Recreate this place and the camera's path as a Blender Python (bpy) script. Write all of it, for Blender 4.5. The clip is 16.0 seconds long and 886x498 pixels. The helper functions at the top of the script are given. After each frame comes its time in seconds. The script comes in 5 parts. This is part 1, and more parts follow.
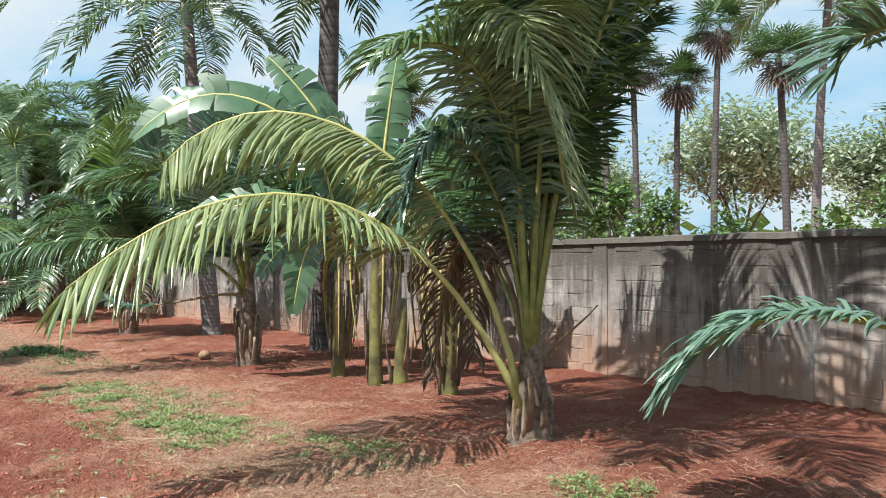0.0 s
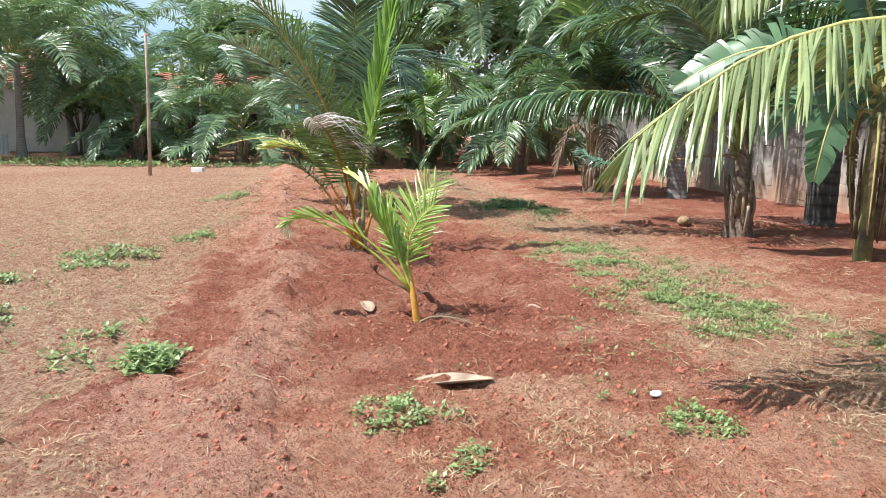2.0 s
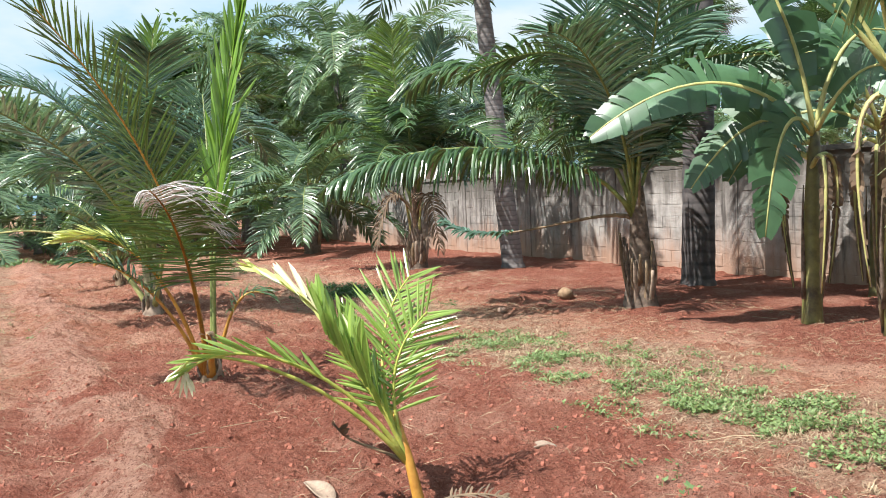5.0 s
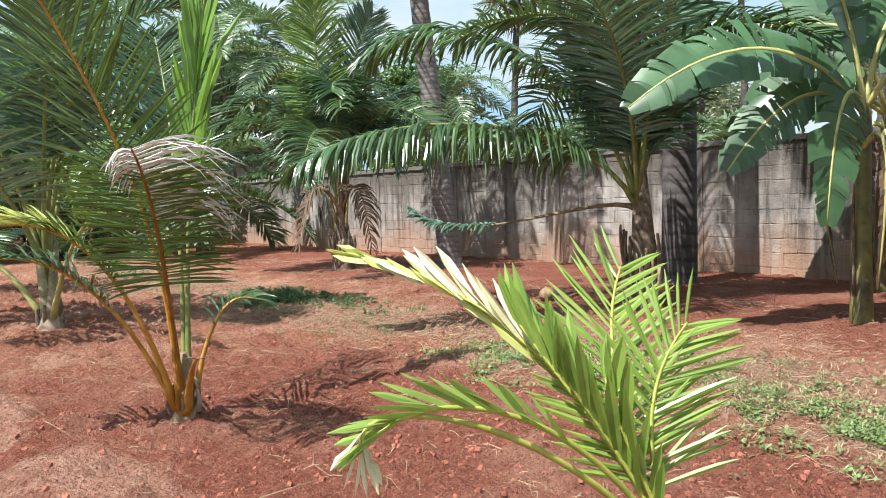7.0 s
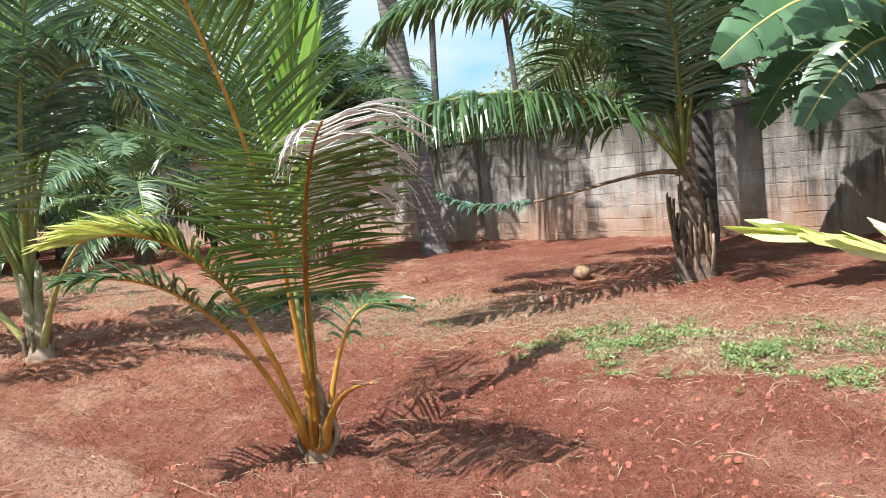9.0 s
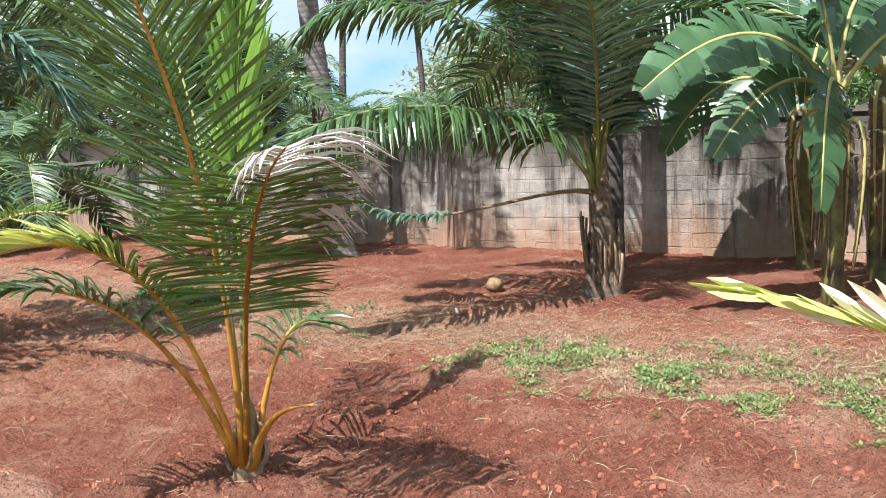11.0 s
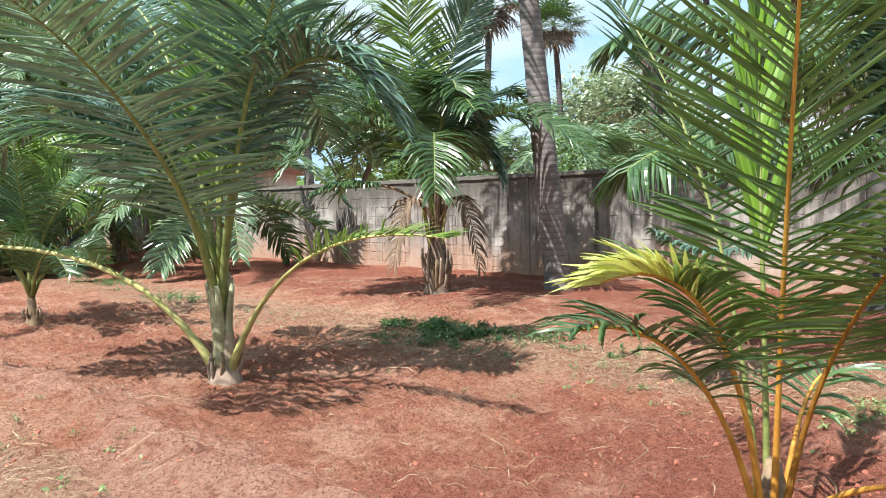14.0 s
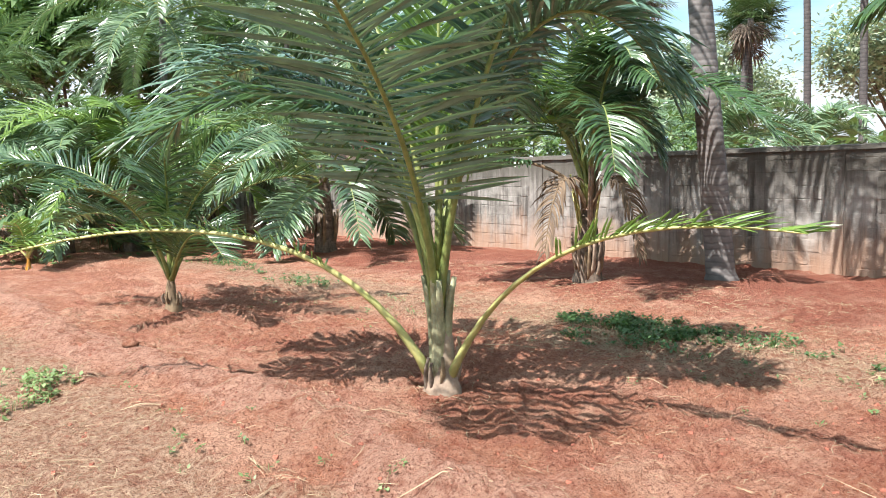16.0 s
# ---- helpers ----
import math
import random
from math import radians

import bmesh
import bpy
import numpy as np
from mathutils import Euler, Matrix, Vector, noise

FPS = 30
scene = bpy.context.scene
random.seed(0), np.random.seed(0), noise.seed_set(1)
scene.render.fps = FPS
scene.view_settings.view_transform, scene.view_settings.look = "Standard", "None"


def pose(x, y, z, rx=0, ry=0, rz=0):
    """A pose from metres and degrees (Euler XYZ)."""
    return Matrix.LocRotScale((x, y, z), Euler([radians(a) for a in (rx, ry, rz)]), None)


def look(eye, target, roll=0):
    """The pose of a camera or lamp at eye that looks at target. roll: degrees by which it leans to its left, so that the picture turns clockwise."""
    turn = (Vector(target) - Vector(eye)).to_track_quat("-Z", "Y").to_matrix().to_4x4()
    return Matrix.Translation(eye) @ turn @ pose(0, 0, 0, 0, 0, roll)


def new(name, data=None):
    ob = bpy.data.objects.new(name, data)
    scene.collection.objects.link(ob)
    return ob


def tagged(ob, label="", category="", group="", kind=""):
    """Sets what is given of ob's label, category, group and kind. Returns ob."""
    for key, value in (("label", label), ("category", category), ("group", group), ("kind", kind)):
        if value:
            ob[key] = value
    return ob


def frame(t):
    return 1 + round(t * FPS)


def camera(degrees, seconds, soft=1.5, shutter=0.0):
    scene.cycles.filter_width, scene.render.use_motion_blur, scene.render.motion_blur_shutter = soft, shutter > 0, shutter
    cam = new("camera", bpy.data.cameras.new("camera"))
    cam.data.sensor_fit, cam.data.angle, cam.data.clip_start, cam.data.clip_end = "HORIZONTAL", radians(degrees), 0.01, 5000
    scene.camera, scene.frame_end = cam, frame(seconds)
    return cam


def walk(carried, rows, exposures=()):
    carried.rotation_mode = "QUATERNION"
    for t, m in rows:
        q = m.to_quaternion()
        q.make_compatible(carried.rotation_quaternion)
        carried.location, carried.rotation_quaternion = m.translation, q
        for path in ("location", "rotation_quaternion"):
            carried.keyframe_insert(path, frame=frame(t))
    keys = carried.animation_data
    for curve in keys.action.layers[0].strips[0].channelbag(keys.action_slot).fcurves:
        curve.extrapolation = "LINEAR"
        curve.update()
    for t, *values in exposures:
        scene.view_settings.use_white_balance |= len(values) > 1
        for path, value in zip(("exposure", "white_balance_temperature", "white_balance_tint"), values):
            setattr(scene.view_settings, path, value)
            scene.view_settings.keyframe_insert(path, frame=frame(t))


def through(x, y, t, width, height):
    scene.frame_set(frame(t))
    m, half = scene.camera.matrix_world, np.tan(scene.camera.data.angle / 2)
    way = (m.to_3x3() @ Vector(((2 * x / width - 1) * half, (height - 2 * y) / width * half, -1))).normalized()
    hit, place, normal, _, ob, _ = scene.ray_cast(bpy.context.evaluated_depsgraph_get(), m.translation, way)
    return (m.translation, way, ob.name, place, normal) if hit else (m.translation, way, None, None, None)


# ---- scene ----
cam = camera(56.7, 16.0, soft=1.0)
PATH = [
    (0, (-0.438, 0.428, 1.575), (-0.487, 2.427, 1.615), -0.1),
    (0.5, (-0.744, 0.699, 1.566), (-1.178, 2.65, 1.49), -0.0),
    (1, (-1.057, 0.909, 1.539), (-1.674, 2.803, 1.353), 1.6),
    (1.5, (-1.322, 1.108, 1.505), (-2.021, 2.964, 1.245), 2.0),
    (2, (-1.671, 1.413, 1.505), (-2.664, 3.122, 1.202), 1.0),
    (2.5, (-2.009, 1.63, 1.482), (-3.227, 3.174, 1.113), 1.1),
    (3, (-2.362, 1.962, 1.437), (-3.584, 3.515, 1.128), 1.9),
    (3.5, (-2.768, 2.315, 1.483), (-3.876, 3.971, 1.303), 1.1),
    (4, (-3.266, 2.526, 1.466), (-4.045, 4.363, 1.321), 0.9),
    (4.2, (-3.417, 2.628, 1.466), (-4.05, 4.519, 1.31), 1.0),
    (6.3, (-5.067, 3.908, 1.287), (-5.378, 5.881, 1.179), -2.7),
    (6.5, (-5.221, 4.025, 1.3), (-5.473, 6.005, 1.18), -2.2),
    (7, (-5.554, 4.419, 1.272), (-5.653, 6.413, 1.145), -1.9),
    (7.5, (-5.952, 4.826, 1.277), (-5.987, 6.824, 1.182), -1.1),
    (8, (-6.384, 5.061, 1.286), (-6.386, 7.06, 1.218), -0.5),
    (8.5, (-6.742, 5.258, 1.267), (-6.701, 7.255, 1.176), -2.7),
    (9, (-6.97, 5.215, 1.306), (-6.832, 7.202, 1.129), -5.8),
    (9.2, (-7.048, 5.18, 1.315), (-6.809, 7.153, 1.093), -6.7),
    (11.3, (-7.243, 5.242, 1.455), (-6.855, 7.195, 1.261), -2.5),
    (11.5, (-7.368, 5.37, 1.433), (-7.031, 7.334, 1.262), -1.6),
    (12, (-7.697, 5.565, 1.417), (-7.441, 7.546, 1.311), 0.6),
    (12.5, (-8.013, 5.601, 1.43), (-7.727, 7.577, 1.315), 2.0),
    (13, (-8.296, 5.749, 1.422), (-8.019, 7.725, 1.293), 1.5),
    (13.5, (-8.605, 5.962, 1.439), (-8.406, 7.949, 1.322), -1.0),
    (13.7, (-8.749, 6.022, 1.443), (-8.574, 8.011, 1.328), -1.4),
    (14, (-8.973, 6.125, 1.45), (-8.819, 8.116, 1.336), -1.3),
    (14.5, (-9.305, 6.447, 1.456), (-9.149, 8.438, 1.347), -1.7),
    (15, (-9.655, 6.706, 1.481), (-9.53, 8.701, 1.405), -1.7),
    (15.5, (-10.05, 6.924, 1.54), (-9.924, 8.918, 1.442), -1.1),
    (16, (-10.385, 7.223, 1.506), (-10.349, 9.216, 1.339), -0.7),
]
walk(cam, [(t, look(eye, target, roll)) for t, eye, target, roll in PATH],
     exposures=[(0, 0.72), (1.5, 0.88), (4.2, 0.9), (7, 0.84), (9, 0.95), (12.5, 0.92), (14, 1.06), (15, 1.16), (16, 1.21)])

# ---- light ----
world = bpy.data.worlds.new("sky")
scene.world = world
world.use_nodes = True
wn, wl = world.node_tree.nodes, world.node_tree.links
sky = wn.new("ShaderNodeTexSky")
sky.sky_type = "NISHITA"
sky.sun_disc = False
SUN_FROM = Vector((-0.72, -0.68, 1.62)).normalized()
sky.sun_elevation = math.asin(SUN_FROM.z)
sky.sun_rotation = math.atan2(SUN_FROM.x, SUN_FROM.y)
sky.air_density, sky.dust_density, sky.ozone_density = 1.0, 2.2, 1.4
# thin white cloud, heaped towards the horizon
wc = wn.new("ShaderNodeTexCoord")
wm = wn.new("ShaderNodeMapping")
wm.inputs["Scale"].default_value = (1.6, 1.6, 4.5)
wl.new(wc.outputs["Generated"], wm.inputs["Vector"])
wz = wn.new("ShaderNodeTexNoise")
wz.inputs["Scale"].default_value, wz.inputs["Detail"].default_value, wz.inputs["Roughness"].default_value = 1.7, 6.0, 0.55
wl.new(wm.outputs[0], wz.inputs["Vector"])
wr = wn.new("ShaderNodeValToRGB")
wr.color_ramp.elements[0].position, wr.color_ramp.elements[1].position = 0.36, 0.60
wr.color_ramp.elements[0].color = (0.0, 0.0, 0.0, 1)
wr.color_ramp.elements[1].color = (0.95, 0.95, 0.95, 1)
wl.new(wz.outputs["Fac"], wr.inputs[0])
wx = wn.new("ShaderNodeMix")
wx.data_type = "RGBA"
wx.inputs[0].default_value = 0.85
wl.new(sky.outputs[0], wx.inputs[6])
wt = wn.new("ShaderNodeMix")
wt.data_type = "RGBA"
wt.inputs[6].default_value, wt.inputs[7].default_value = (3.4, 6.6, 9.2, 1), (8.2, 9.0, 9.4, 1)
wl.new(wr.outputs[0], wt.inputs[0])
wl.new(wt.outputs[2], wx.inputs[7])
wl.new(wx.outputs[2], wn["Background"].inputs[0])
wn["Background"].inputs[1].default_value = 0.066
sun_data = bpy.data.lights.new("sun", "SUN")
sun_data.energy, sun_data.angle, sun_data.color = 5.0, radians(0.55), (1.0, 0.975, 0.94)
sun = new("sun", sun_data)
sun.matrix_world = look((0, 0, 0), -SUN_FROM)

# ---- plan: s runs along the row of young palms, w across it towards the wall ----
ROW0 = Vector((-5.0, 6.72, 0))
ROW, ACROSS = Vector((-0.633, 0.774, 0)), Vector((0.774, 0.633, 0))
WALL_W = 8.67


def at(s, w, z=0.0):
    return ROW0 + ROW * s + ACROSS * w + Vector((0, 0, z))


def sw(x, y):
    dx, dy = x - ROW0.x, y - ROW0.y
    return dx * ROW.x + dy * ROW.y, dx * ACROSS.x + dy * ACROSS.y


# ---- materials ----
def material(name):
    m = bpy.data.materials.new(name)
    m.use_nodes = True
    n = m.node_tree.nodes
    return m, n, m.node_tree.links, n["Principled BSDF"]


def noise_tex(n, l, scale, detail=4.0, rough=0.6, coord=None):
    t = n.new("ShaderNodeTexNoise")
    t.inputs["Scale"].default_value, t.inputs["Detail"].default_value, t.inputs["Roughness"].default_value = scale, detail, rough
    if coord is not None:
        l.new(coord, t.inputs["Vector"])
    return t.outputs["Fac"]


def ramp(n, l, fac, stops):
    r = n.new("ShaderNodeValToRGB")
    e = r.color_ramp.elements
    while len(e) < len(stops):
        e.new(0.5)
    for k, (p, c) in zip(e, stops):
        k.position, k.color = p, (*c, 1)
    l.new(fac, r.inputs[0])
    return r.outputs["Color"]


def mix(n, l, fac, a, b, mode="MIX"):
    x = n.new("ShaderNodeMix")
    x.data_type, x.blend_type = "RGBA", mode
    for k, v in ((0, fac), (6, a), (7, b)):
        if isinstance(v, (int, float)):
            x.inputs[k].default_value = v
        elif isinstance(v, tuple):
            x.inputs[k].default_value = (*v, 1)
        else:
            l.new(v, x.inputs[k])
    return x.outputs[2]


def bump(n, l, bsdf, height, strength, distance):
    b = n.new("ShaderNodeBump")
    b.inputs["Strength"].default_value, b.inputs["Distance"].default_value = strength, distance
    l.new(height, b.inputs["Height"])
    l.new(b.outputs[0], bsdf.inputs["Normal"])


def objcoord(n):
    return n.new("ShaderNodeTexCoord").outputs["Object"]


def worldcoord(n):
    return n.new("ShaderNodeNewGeometry").outputs["Position"]


def leaf_material(name, dark, light, rough=0.32, glow=0.18, through=(0.22, 0.36, 0.08)):
    """A thin leaf: glossy above, letting some light through, each leaflet a little different."""
    m, n, l, b = material(name)
    g = n.new("ShaderNodeNewGeometry")
    o = n.new("ShaderNodeObjectInfo")
    a = n.new("ShaderNodeMath")
    a.operation = "MULTIPLY_ADD"
    l.new(o.outputs["Random"], a.inputs[0])
    a.inputs[1].default_value = 0.45
    l.new(g.outputs["Random Per Island"], a.inputs[2])
    sc = n.new("ShaderNodeMath")
    sc.operation = "MULTIPLY"
    l.new(a.outputs[0], sc.inputs[0])
    sc.inputs[1].default_value = 0.69
    base = ramp(n, l, sc.outputs[0], [(0.0, dark), (0.75, light), (1.0, tuple(min(1, c * 1.25) for c in light))])
    fac = noise_tex(n, l, 6.0, 3.0, 0.6, objcoord(n))
    col = mix(n, l, ramp(n, l, fac, [(0.45, (0, 0, 0)), (0.75, (0.5, 0.5, 0.5))]), base, tuple(c * 0.6 for c in dark))
    l.new(col, b.inputs["Base Color"])
    b.inputs["Roughness"].default_value = rough
    b.inputs["Specular IOR Level"].default_value = 0.85
    t = n.new("ShaderNodeBsdfTranslucent")
    l.new(mix(n, l, 0.55, col, through), t.inputs["Color"])
    s = n.new("ShaderNodeMixShader")
    s.inputs[0].default_value = glow
    l.new(b.outputs[0], s.inputs[1])
    l.new(t.outputs[0], s.inputs[2])
    l.new(s.outputs[0], n["Material Output"].inputs["Surface"])
    return m


LEAF = leaf_material("palm_leaf", (0.012, 0.042, 0.014), (0.075, 0.15, 0.048), glow=0.17)
# bluish sheen of the sky is put into this leaf's colour, besides its gloss
LEAF_SKY_SHEEN = leaf_material("palm_leaf_sky_sheen", (0.032, 0.080, 0.060), (0.165, 0.275, 0.195), rough=0.24, glow=0.18)
LEAF_SPEAR = leaf_material("palm_spear_leaf", (0.085, 0.19, 0.018), (0.20, 0.36, 0.04), glow=0.28)
# lighter copy of the palm leaf: sunlight on arching fronds put into the colour
LEAF_SUNLIT = leaf_material("palm_leaf_sunlit", (0.075, 0.115, 0.042), (0.27, 0.33, 0.14), glow=0.22)
LEAF_FRESH = leaf_material("palm_leaf_fresh", (0.06, 0.135, 0.022), (0.185, 0.29, 0.047), glow=0.26)
LEAF_OLIVE = leaf_material("palm_leaf_olive", (0.022, 0.058, 0.010), (0.105, 0.175, 0.030), glow=0.24)
LEAF_LIME = leaf_material("palm_leaf_lime", (0.13, 0.25, 0.035), (0.32, 0.45, 0.09), glow=0.28)
LEAF_CREAM = leaf_material("palm_leaf_bleached", (0.55, 0.55, 0.26), (0.84, 0.80, 0.55), rough=0.5, glow=0.2, through=(0.7, 0.65, 0.3))
# far palms: distance haze put into a paler, bluer leaf colour
LEAF_HAZED = leaf_material("palm_leaf_hazed", (0.038, 0.088, 0.044), (0.195, 0.29, 0.15), rough=0.3, glow=0.22)
LEAF_YELLOW = leaf_material("palm_leaf_yellow", (0.40, 0.48, 0.10), (0.70, 0.76, 0.26), glow=0.3, through=(0.6, 0.5, 0.08))
LEAF_DRY = leaf_material("palm_leaf_dry", (0.33, 0.31, 0.30), (0.70, 0.685, 0.675), rough=0.8, glow=0.15, through=(0.5, 0.42, 0.3))
LEAF_BROWN = leaf_material("palm_leaf_brown", (0.07, 0.046, 0.03), (0.22, 0.145, 0.085), rough=0.85, glow=0.1, through=(0.4, 0.25, 0.1))
BANANA_LEAF = leaf_material("banana_leaf", (0.025, 0.075, 0.03), (0.08, 0.18, 0.08), rough=0.42, glow=0.18)
BUSH_LEAF = leaf_material("bush_leaf", (0.03, 0.08, 0.02), (0.11, 0.20, 0.04), rough=0.55, glow=0.22)
# distant trees look washed out by haze, put into this pale leaf colour
HAZY_LEAF = leaf_material("hazy_tree_leaf", (0.22, 0.27, 0.19), (0.44, 0.50, 0.36), rough=0.6, glow=0.3)
WEED_LEAF = leaf_material("weed_leaf", (0.07, 0.135, 0.040), (0.24, 0.32, 0.115), rough=0.55, glow=0.25)
# darker copy of the weed leaf, with the palms' shade in its colour
WEED_SHADED = leaf_material("weed_leaf_shaded", (0.035, 0.09, 0.025), (0.09, 0.18, 0.05), rough=0.55, glow=0.25)
STRAW = leaf_material("dry_straw", (0.24, 0.16, 0.085), (0.52, 0.40, 0.25), rough=0.85, glow=0.1, through=(0.5, 0.4, 0.2))


def stem_material(name, a, b_, rough=0.55, scale=9.0):
    m, n, l, b = material(name)
    c = objcoord(n)
    f = noise_tex(n, l, scale, 5.0, 0.65, c)
    l.new(ramp(n, l, f, [(0.32, a), (0.68, b_)]), b.inputs["Base Color"])
    b.inputs["Roughness"].default_value = rough
    bump(n, l, b, noise_tex(n, l, scale * 6, 4.0, 0.7, c), 0.4, 0.01)
    return m


RIB_ORANGE = stem_material("midrib_orange", (0.40, 0.17, 0.025), (0.62, 0.33, 0.06), 0.45)
RIB_GREEN = stem_material("midrib_green", (0.12, 0.16, 0.045), (0.27, 0.30, 0.09), 0.45)
RIB_LIME = stem_material("midrib_lime", (0.28, 0.34, 0.05), (0.52, 0.50, 0.11), 0.5)
RIB_PALE = stem_material("midrib_pale", (0.34, 0.36, 0.12), (0.55, 0.50, 0.20), 0.5)
RIB_BROWN = stem_material("midrib_brown", (0.12, 0.08, 0.05), (0.30, 0.21, 0.12), 0.75)
PALE_SHEATH = stem_material("pale_green_sheath", (0.15, 0.13, 0.07), (0.46, 0.46, 0.28), 0.7, 7.0)
SHEATH = stem_material("sheath_fibre", (0.05, 0.034, 0.025), (0.24, 0.18, 0.135), 0.9, 14.0)
HUSK = stem_material("dry_sheath", (0.17, 0.115, 0.08), (0.46, 0.35, 0.26), 0.85, 7.0)
SHELL = stem_material("coconut_husk", (0.17, 0.10, 0.055), (0.40, 0.27, 0.16), 0.9, 14.0)
BANANA_STEM = stem_material("banana_stem", (0.055, 0.045, 0.025), (0.24, 0.23, 0.07), 0.5, 4.0)
BARK = stem_material("bark", (0.07, 0.055, 0.045), (0.19, 0.16, 0.13), 0.9, 8.0)
POLE_WOOD = stem_material("pole_wood", (0.25, 0.19, 0.14), (0.45, 0.38, 0.31), 0.85, 6.0)


def trunk_material(name, a, b_, rings, ring_dark):
    m, n, l, b = material(name)
    c = objcoord(n)
    wv = n.new("ShaderNodeTexWave")
    wv.bands_direction = "Z"
    wv.inputs["Scale"].default_value, wv.inputs["Distortion"].default_value = rings, 2.5
    wv.inputs["Detail"].default_value, wv.inputs["Detail Scale"].default_value = 3.0, 2.0
    l.new(c, wv.inputs["Vector"])
    f = noise_tex(n, l, 5.0, 6.0, 0.7, c)
    col = ramp(n, l, f, [(0.3, a), (0.7, b_)])
    edge = ramp(n, l, wv.outputs["Fac"], [(0.02, (0.6, 0.6, 0.6)), (0.30, (0, 0, 0))])
    l.new(mix(n, l, edge, col, ring_dark), b.inputs["Base Color"])
    b.inputs["Roughness"].default_value = 0.85
    bump(n, l, b, wv.outputs["Fac"], 0.3, 0.012)
    return m


TRUNK_GREY = trunk_material("coconut_trunk", (0.13, 0.115, 0.11), (0.25, 0.225, 0.215), 3.4, (0.10, 0.09, 0.085))
# palmyra bark colour; also paints the shade on one tall coconut trunk
TRUNK_DARK = trunk_material("palmyra_and_shaded_trunk", (0.05, 0.045, 0.045), (0.13, 0.115, 0.11), 1.8, (0.03, 0.028, 0.028))


def soil_material():
    m, n, l, b = material("red_soil")
    p = worldcoord(n)
    big = noise_tex(n, l, 0.35, 5.0, 0.6, p)
    mid = noise_tex(n, l, 2.2, 6.0, 0.65, p)
    fine = noise_tex(n, l, 24.0, 6.0, 0.7, p)
    grit = noise_tex(n, l, 90.0, 3.0, 0.7, p)
    soil = ramp(n, l, mid, [(0.3, (0.36, 0.135, 0.078)), (0.5, (0.47, 0.195, 0.118)), (0.72, (0.58, 0.285, 0.185))])
    soil = mix(n, l, ramp(n, l, fine, [(0.42, (0, 0, 0)), (0.66, (0.7, 0.7, 0.7))]), soil, (0.68, 0.39, 0.27))
    tilled = mix(n, l, ramp(n, l, fine, [(0.34, (0, 0, 0)), (0.66, (1, 1, 1))]), (0.22, 0.066, 0.044), (0.50, 0.19, 0.128))
    trod = mix(n, l, ramp(n, l, fine, [(0.35, (0, 0, 0)), (0.7, (1, 1, 1))]), (0.50, 0.25, 0.175), (0.72, 0.44, 0.325))
    dry = mix(n, l, ramp(n, l, fine, [(0.36, (0, 0, 0)), (0.62, (1, 1, 1))]), (0.33, 0.17, 0.105), (0.62, 0.43, 0.30))
    patch = noise_tex(n, l, 1.15, 5.0, 0.62, p)
    pale = ramp(n, l, patch, [(0.46, (0, 0, 0)), (0.60, (0.8, 0.8, 0.8))])
    soil = mix(n, l, pale, soil, (0.68, 0.40, 0.28))
    tilled = mix(n, l, ramp(n, l, patch, [(0.50, (0, 0, 0)), (0.66, (0.7, 0.7, 0.7))]), tilled, (0.62, 0.33, 0.235))
    att = n.new("ShaderNodeVertexColor")
    att.layer_name = "cover"
    sep = n.new("ShaderNodeSeparateColor")
    l.new(att.outputs["Color"], sep.inputs[0])

    def ragged(out):
        a = n.new("ShaderNodeMath")
        a.operation = "MULTIPLY_ADD"
        l.new(mid, a.inputs[0])
        a.inputs[1].default_value = 1.1
        l.new(out, a.inputs[2])
        return ramp(n, l, a.outputs[0], [(0.74, (0, 0, 0)), (1.18, (0.95, 0.95, 0.95))])

    col = mix(n, l, ragged(sep.outputs[2]), soil, dry)
    col = mix(n, l, ragged(sep.outputs[0]), col, tilled)
    col = mix(n, l, ragged(sep.outputs[1]), col, trod)
    col = mix(n, l, ramp(n, l, big, [(0.35, (0.25, 0.25, 0.25)), (0.65, (0, 0, 0))]), col, (0.24, 0.075, 0.04))
    crumb = noise_tex(n, l, 9.0, 6.0, 0.7, p)
    col = mix(n, l, ramp(n, l, crumb, [(0.38, (0.6, 0.6, 0.6)), (0.50, (0, 0, 0))]), col, (0.27, 0.085, 0.052))
    speck = noise_tex(n, l, 55.0, 5.0, 0.75, p)
    col = mix(n, l, ramp(n, l, speck, [(0.38, (0.85, 0.85, 0.85)), (0.48, (0, 0, 0))]), col, (0.15, 0.048, 0.030))
    col = mix(n, l, ramp(n, l, grit, [(0.58, (0, 0, 0)), (0.72, (0.6, 0.6, 0.6))]), col, (0.72, 0.50, 0.36))
    l.new(col, b.inputs["Base Color"])
    b.inputs["Roughness"].default_value = 0.95
    b.inputs["Specular IOR Level"].default_value = 0.15
    add = n.new("ShaderNodeMath")
    add.operation = "MULTIPLY_ADD"
    l.new(grit, add.inputs[0])
    add.inputs[1].default_value = 0.5
    l.new(fine, add.inputs[2])
    bump(n, l, b, add.outputs[0], 1.0, 0.09)
    return m


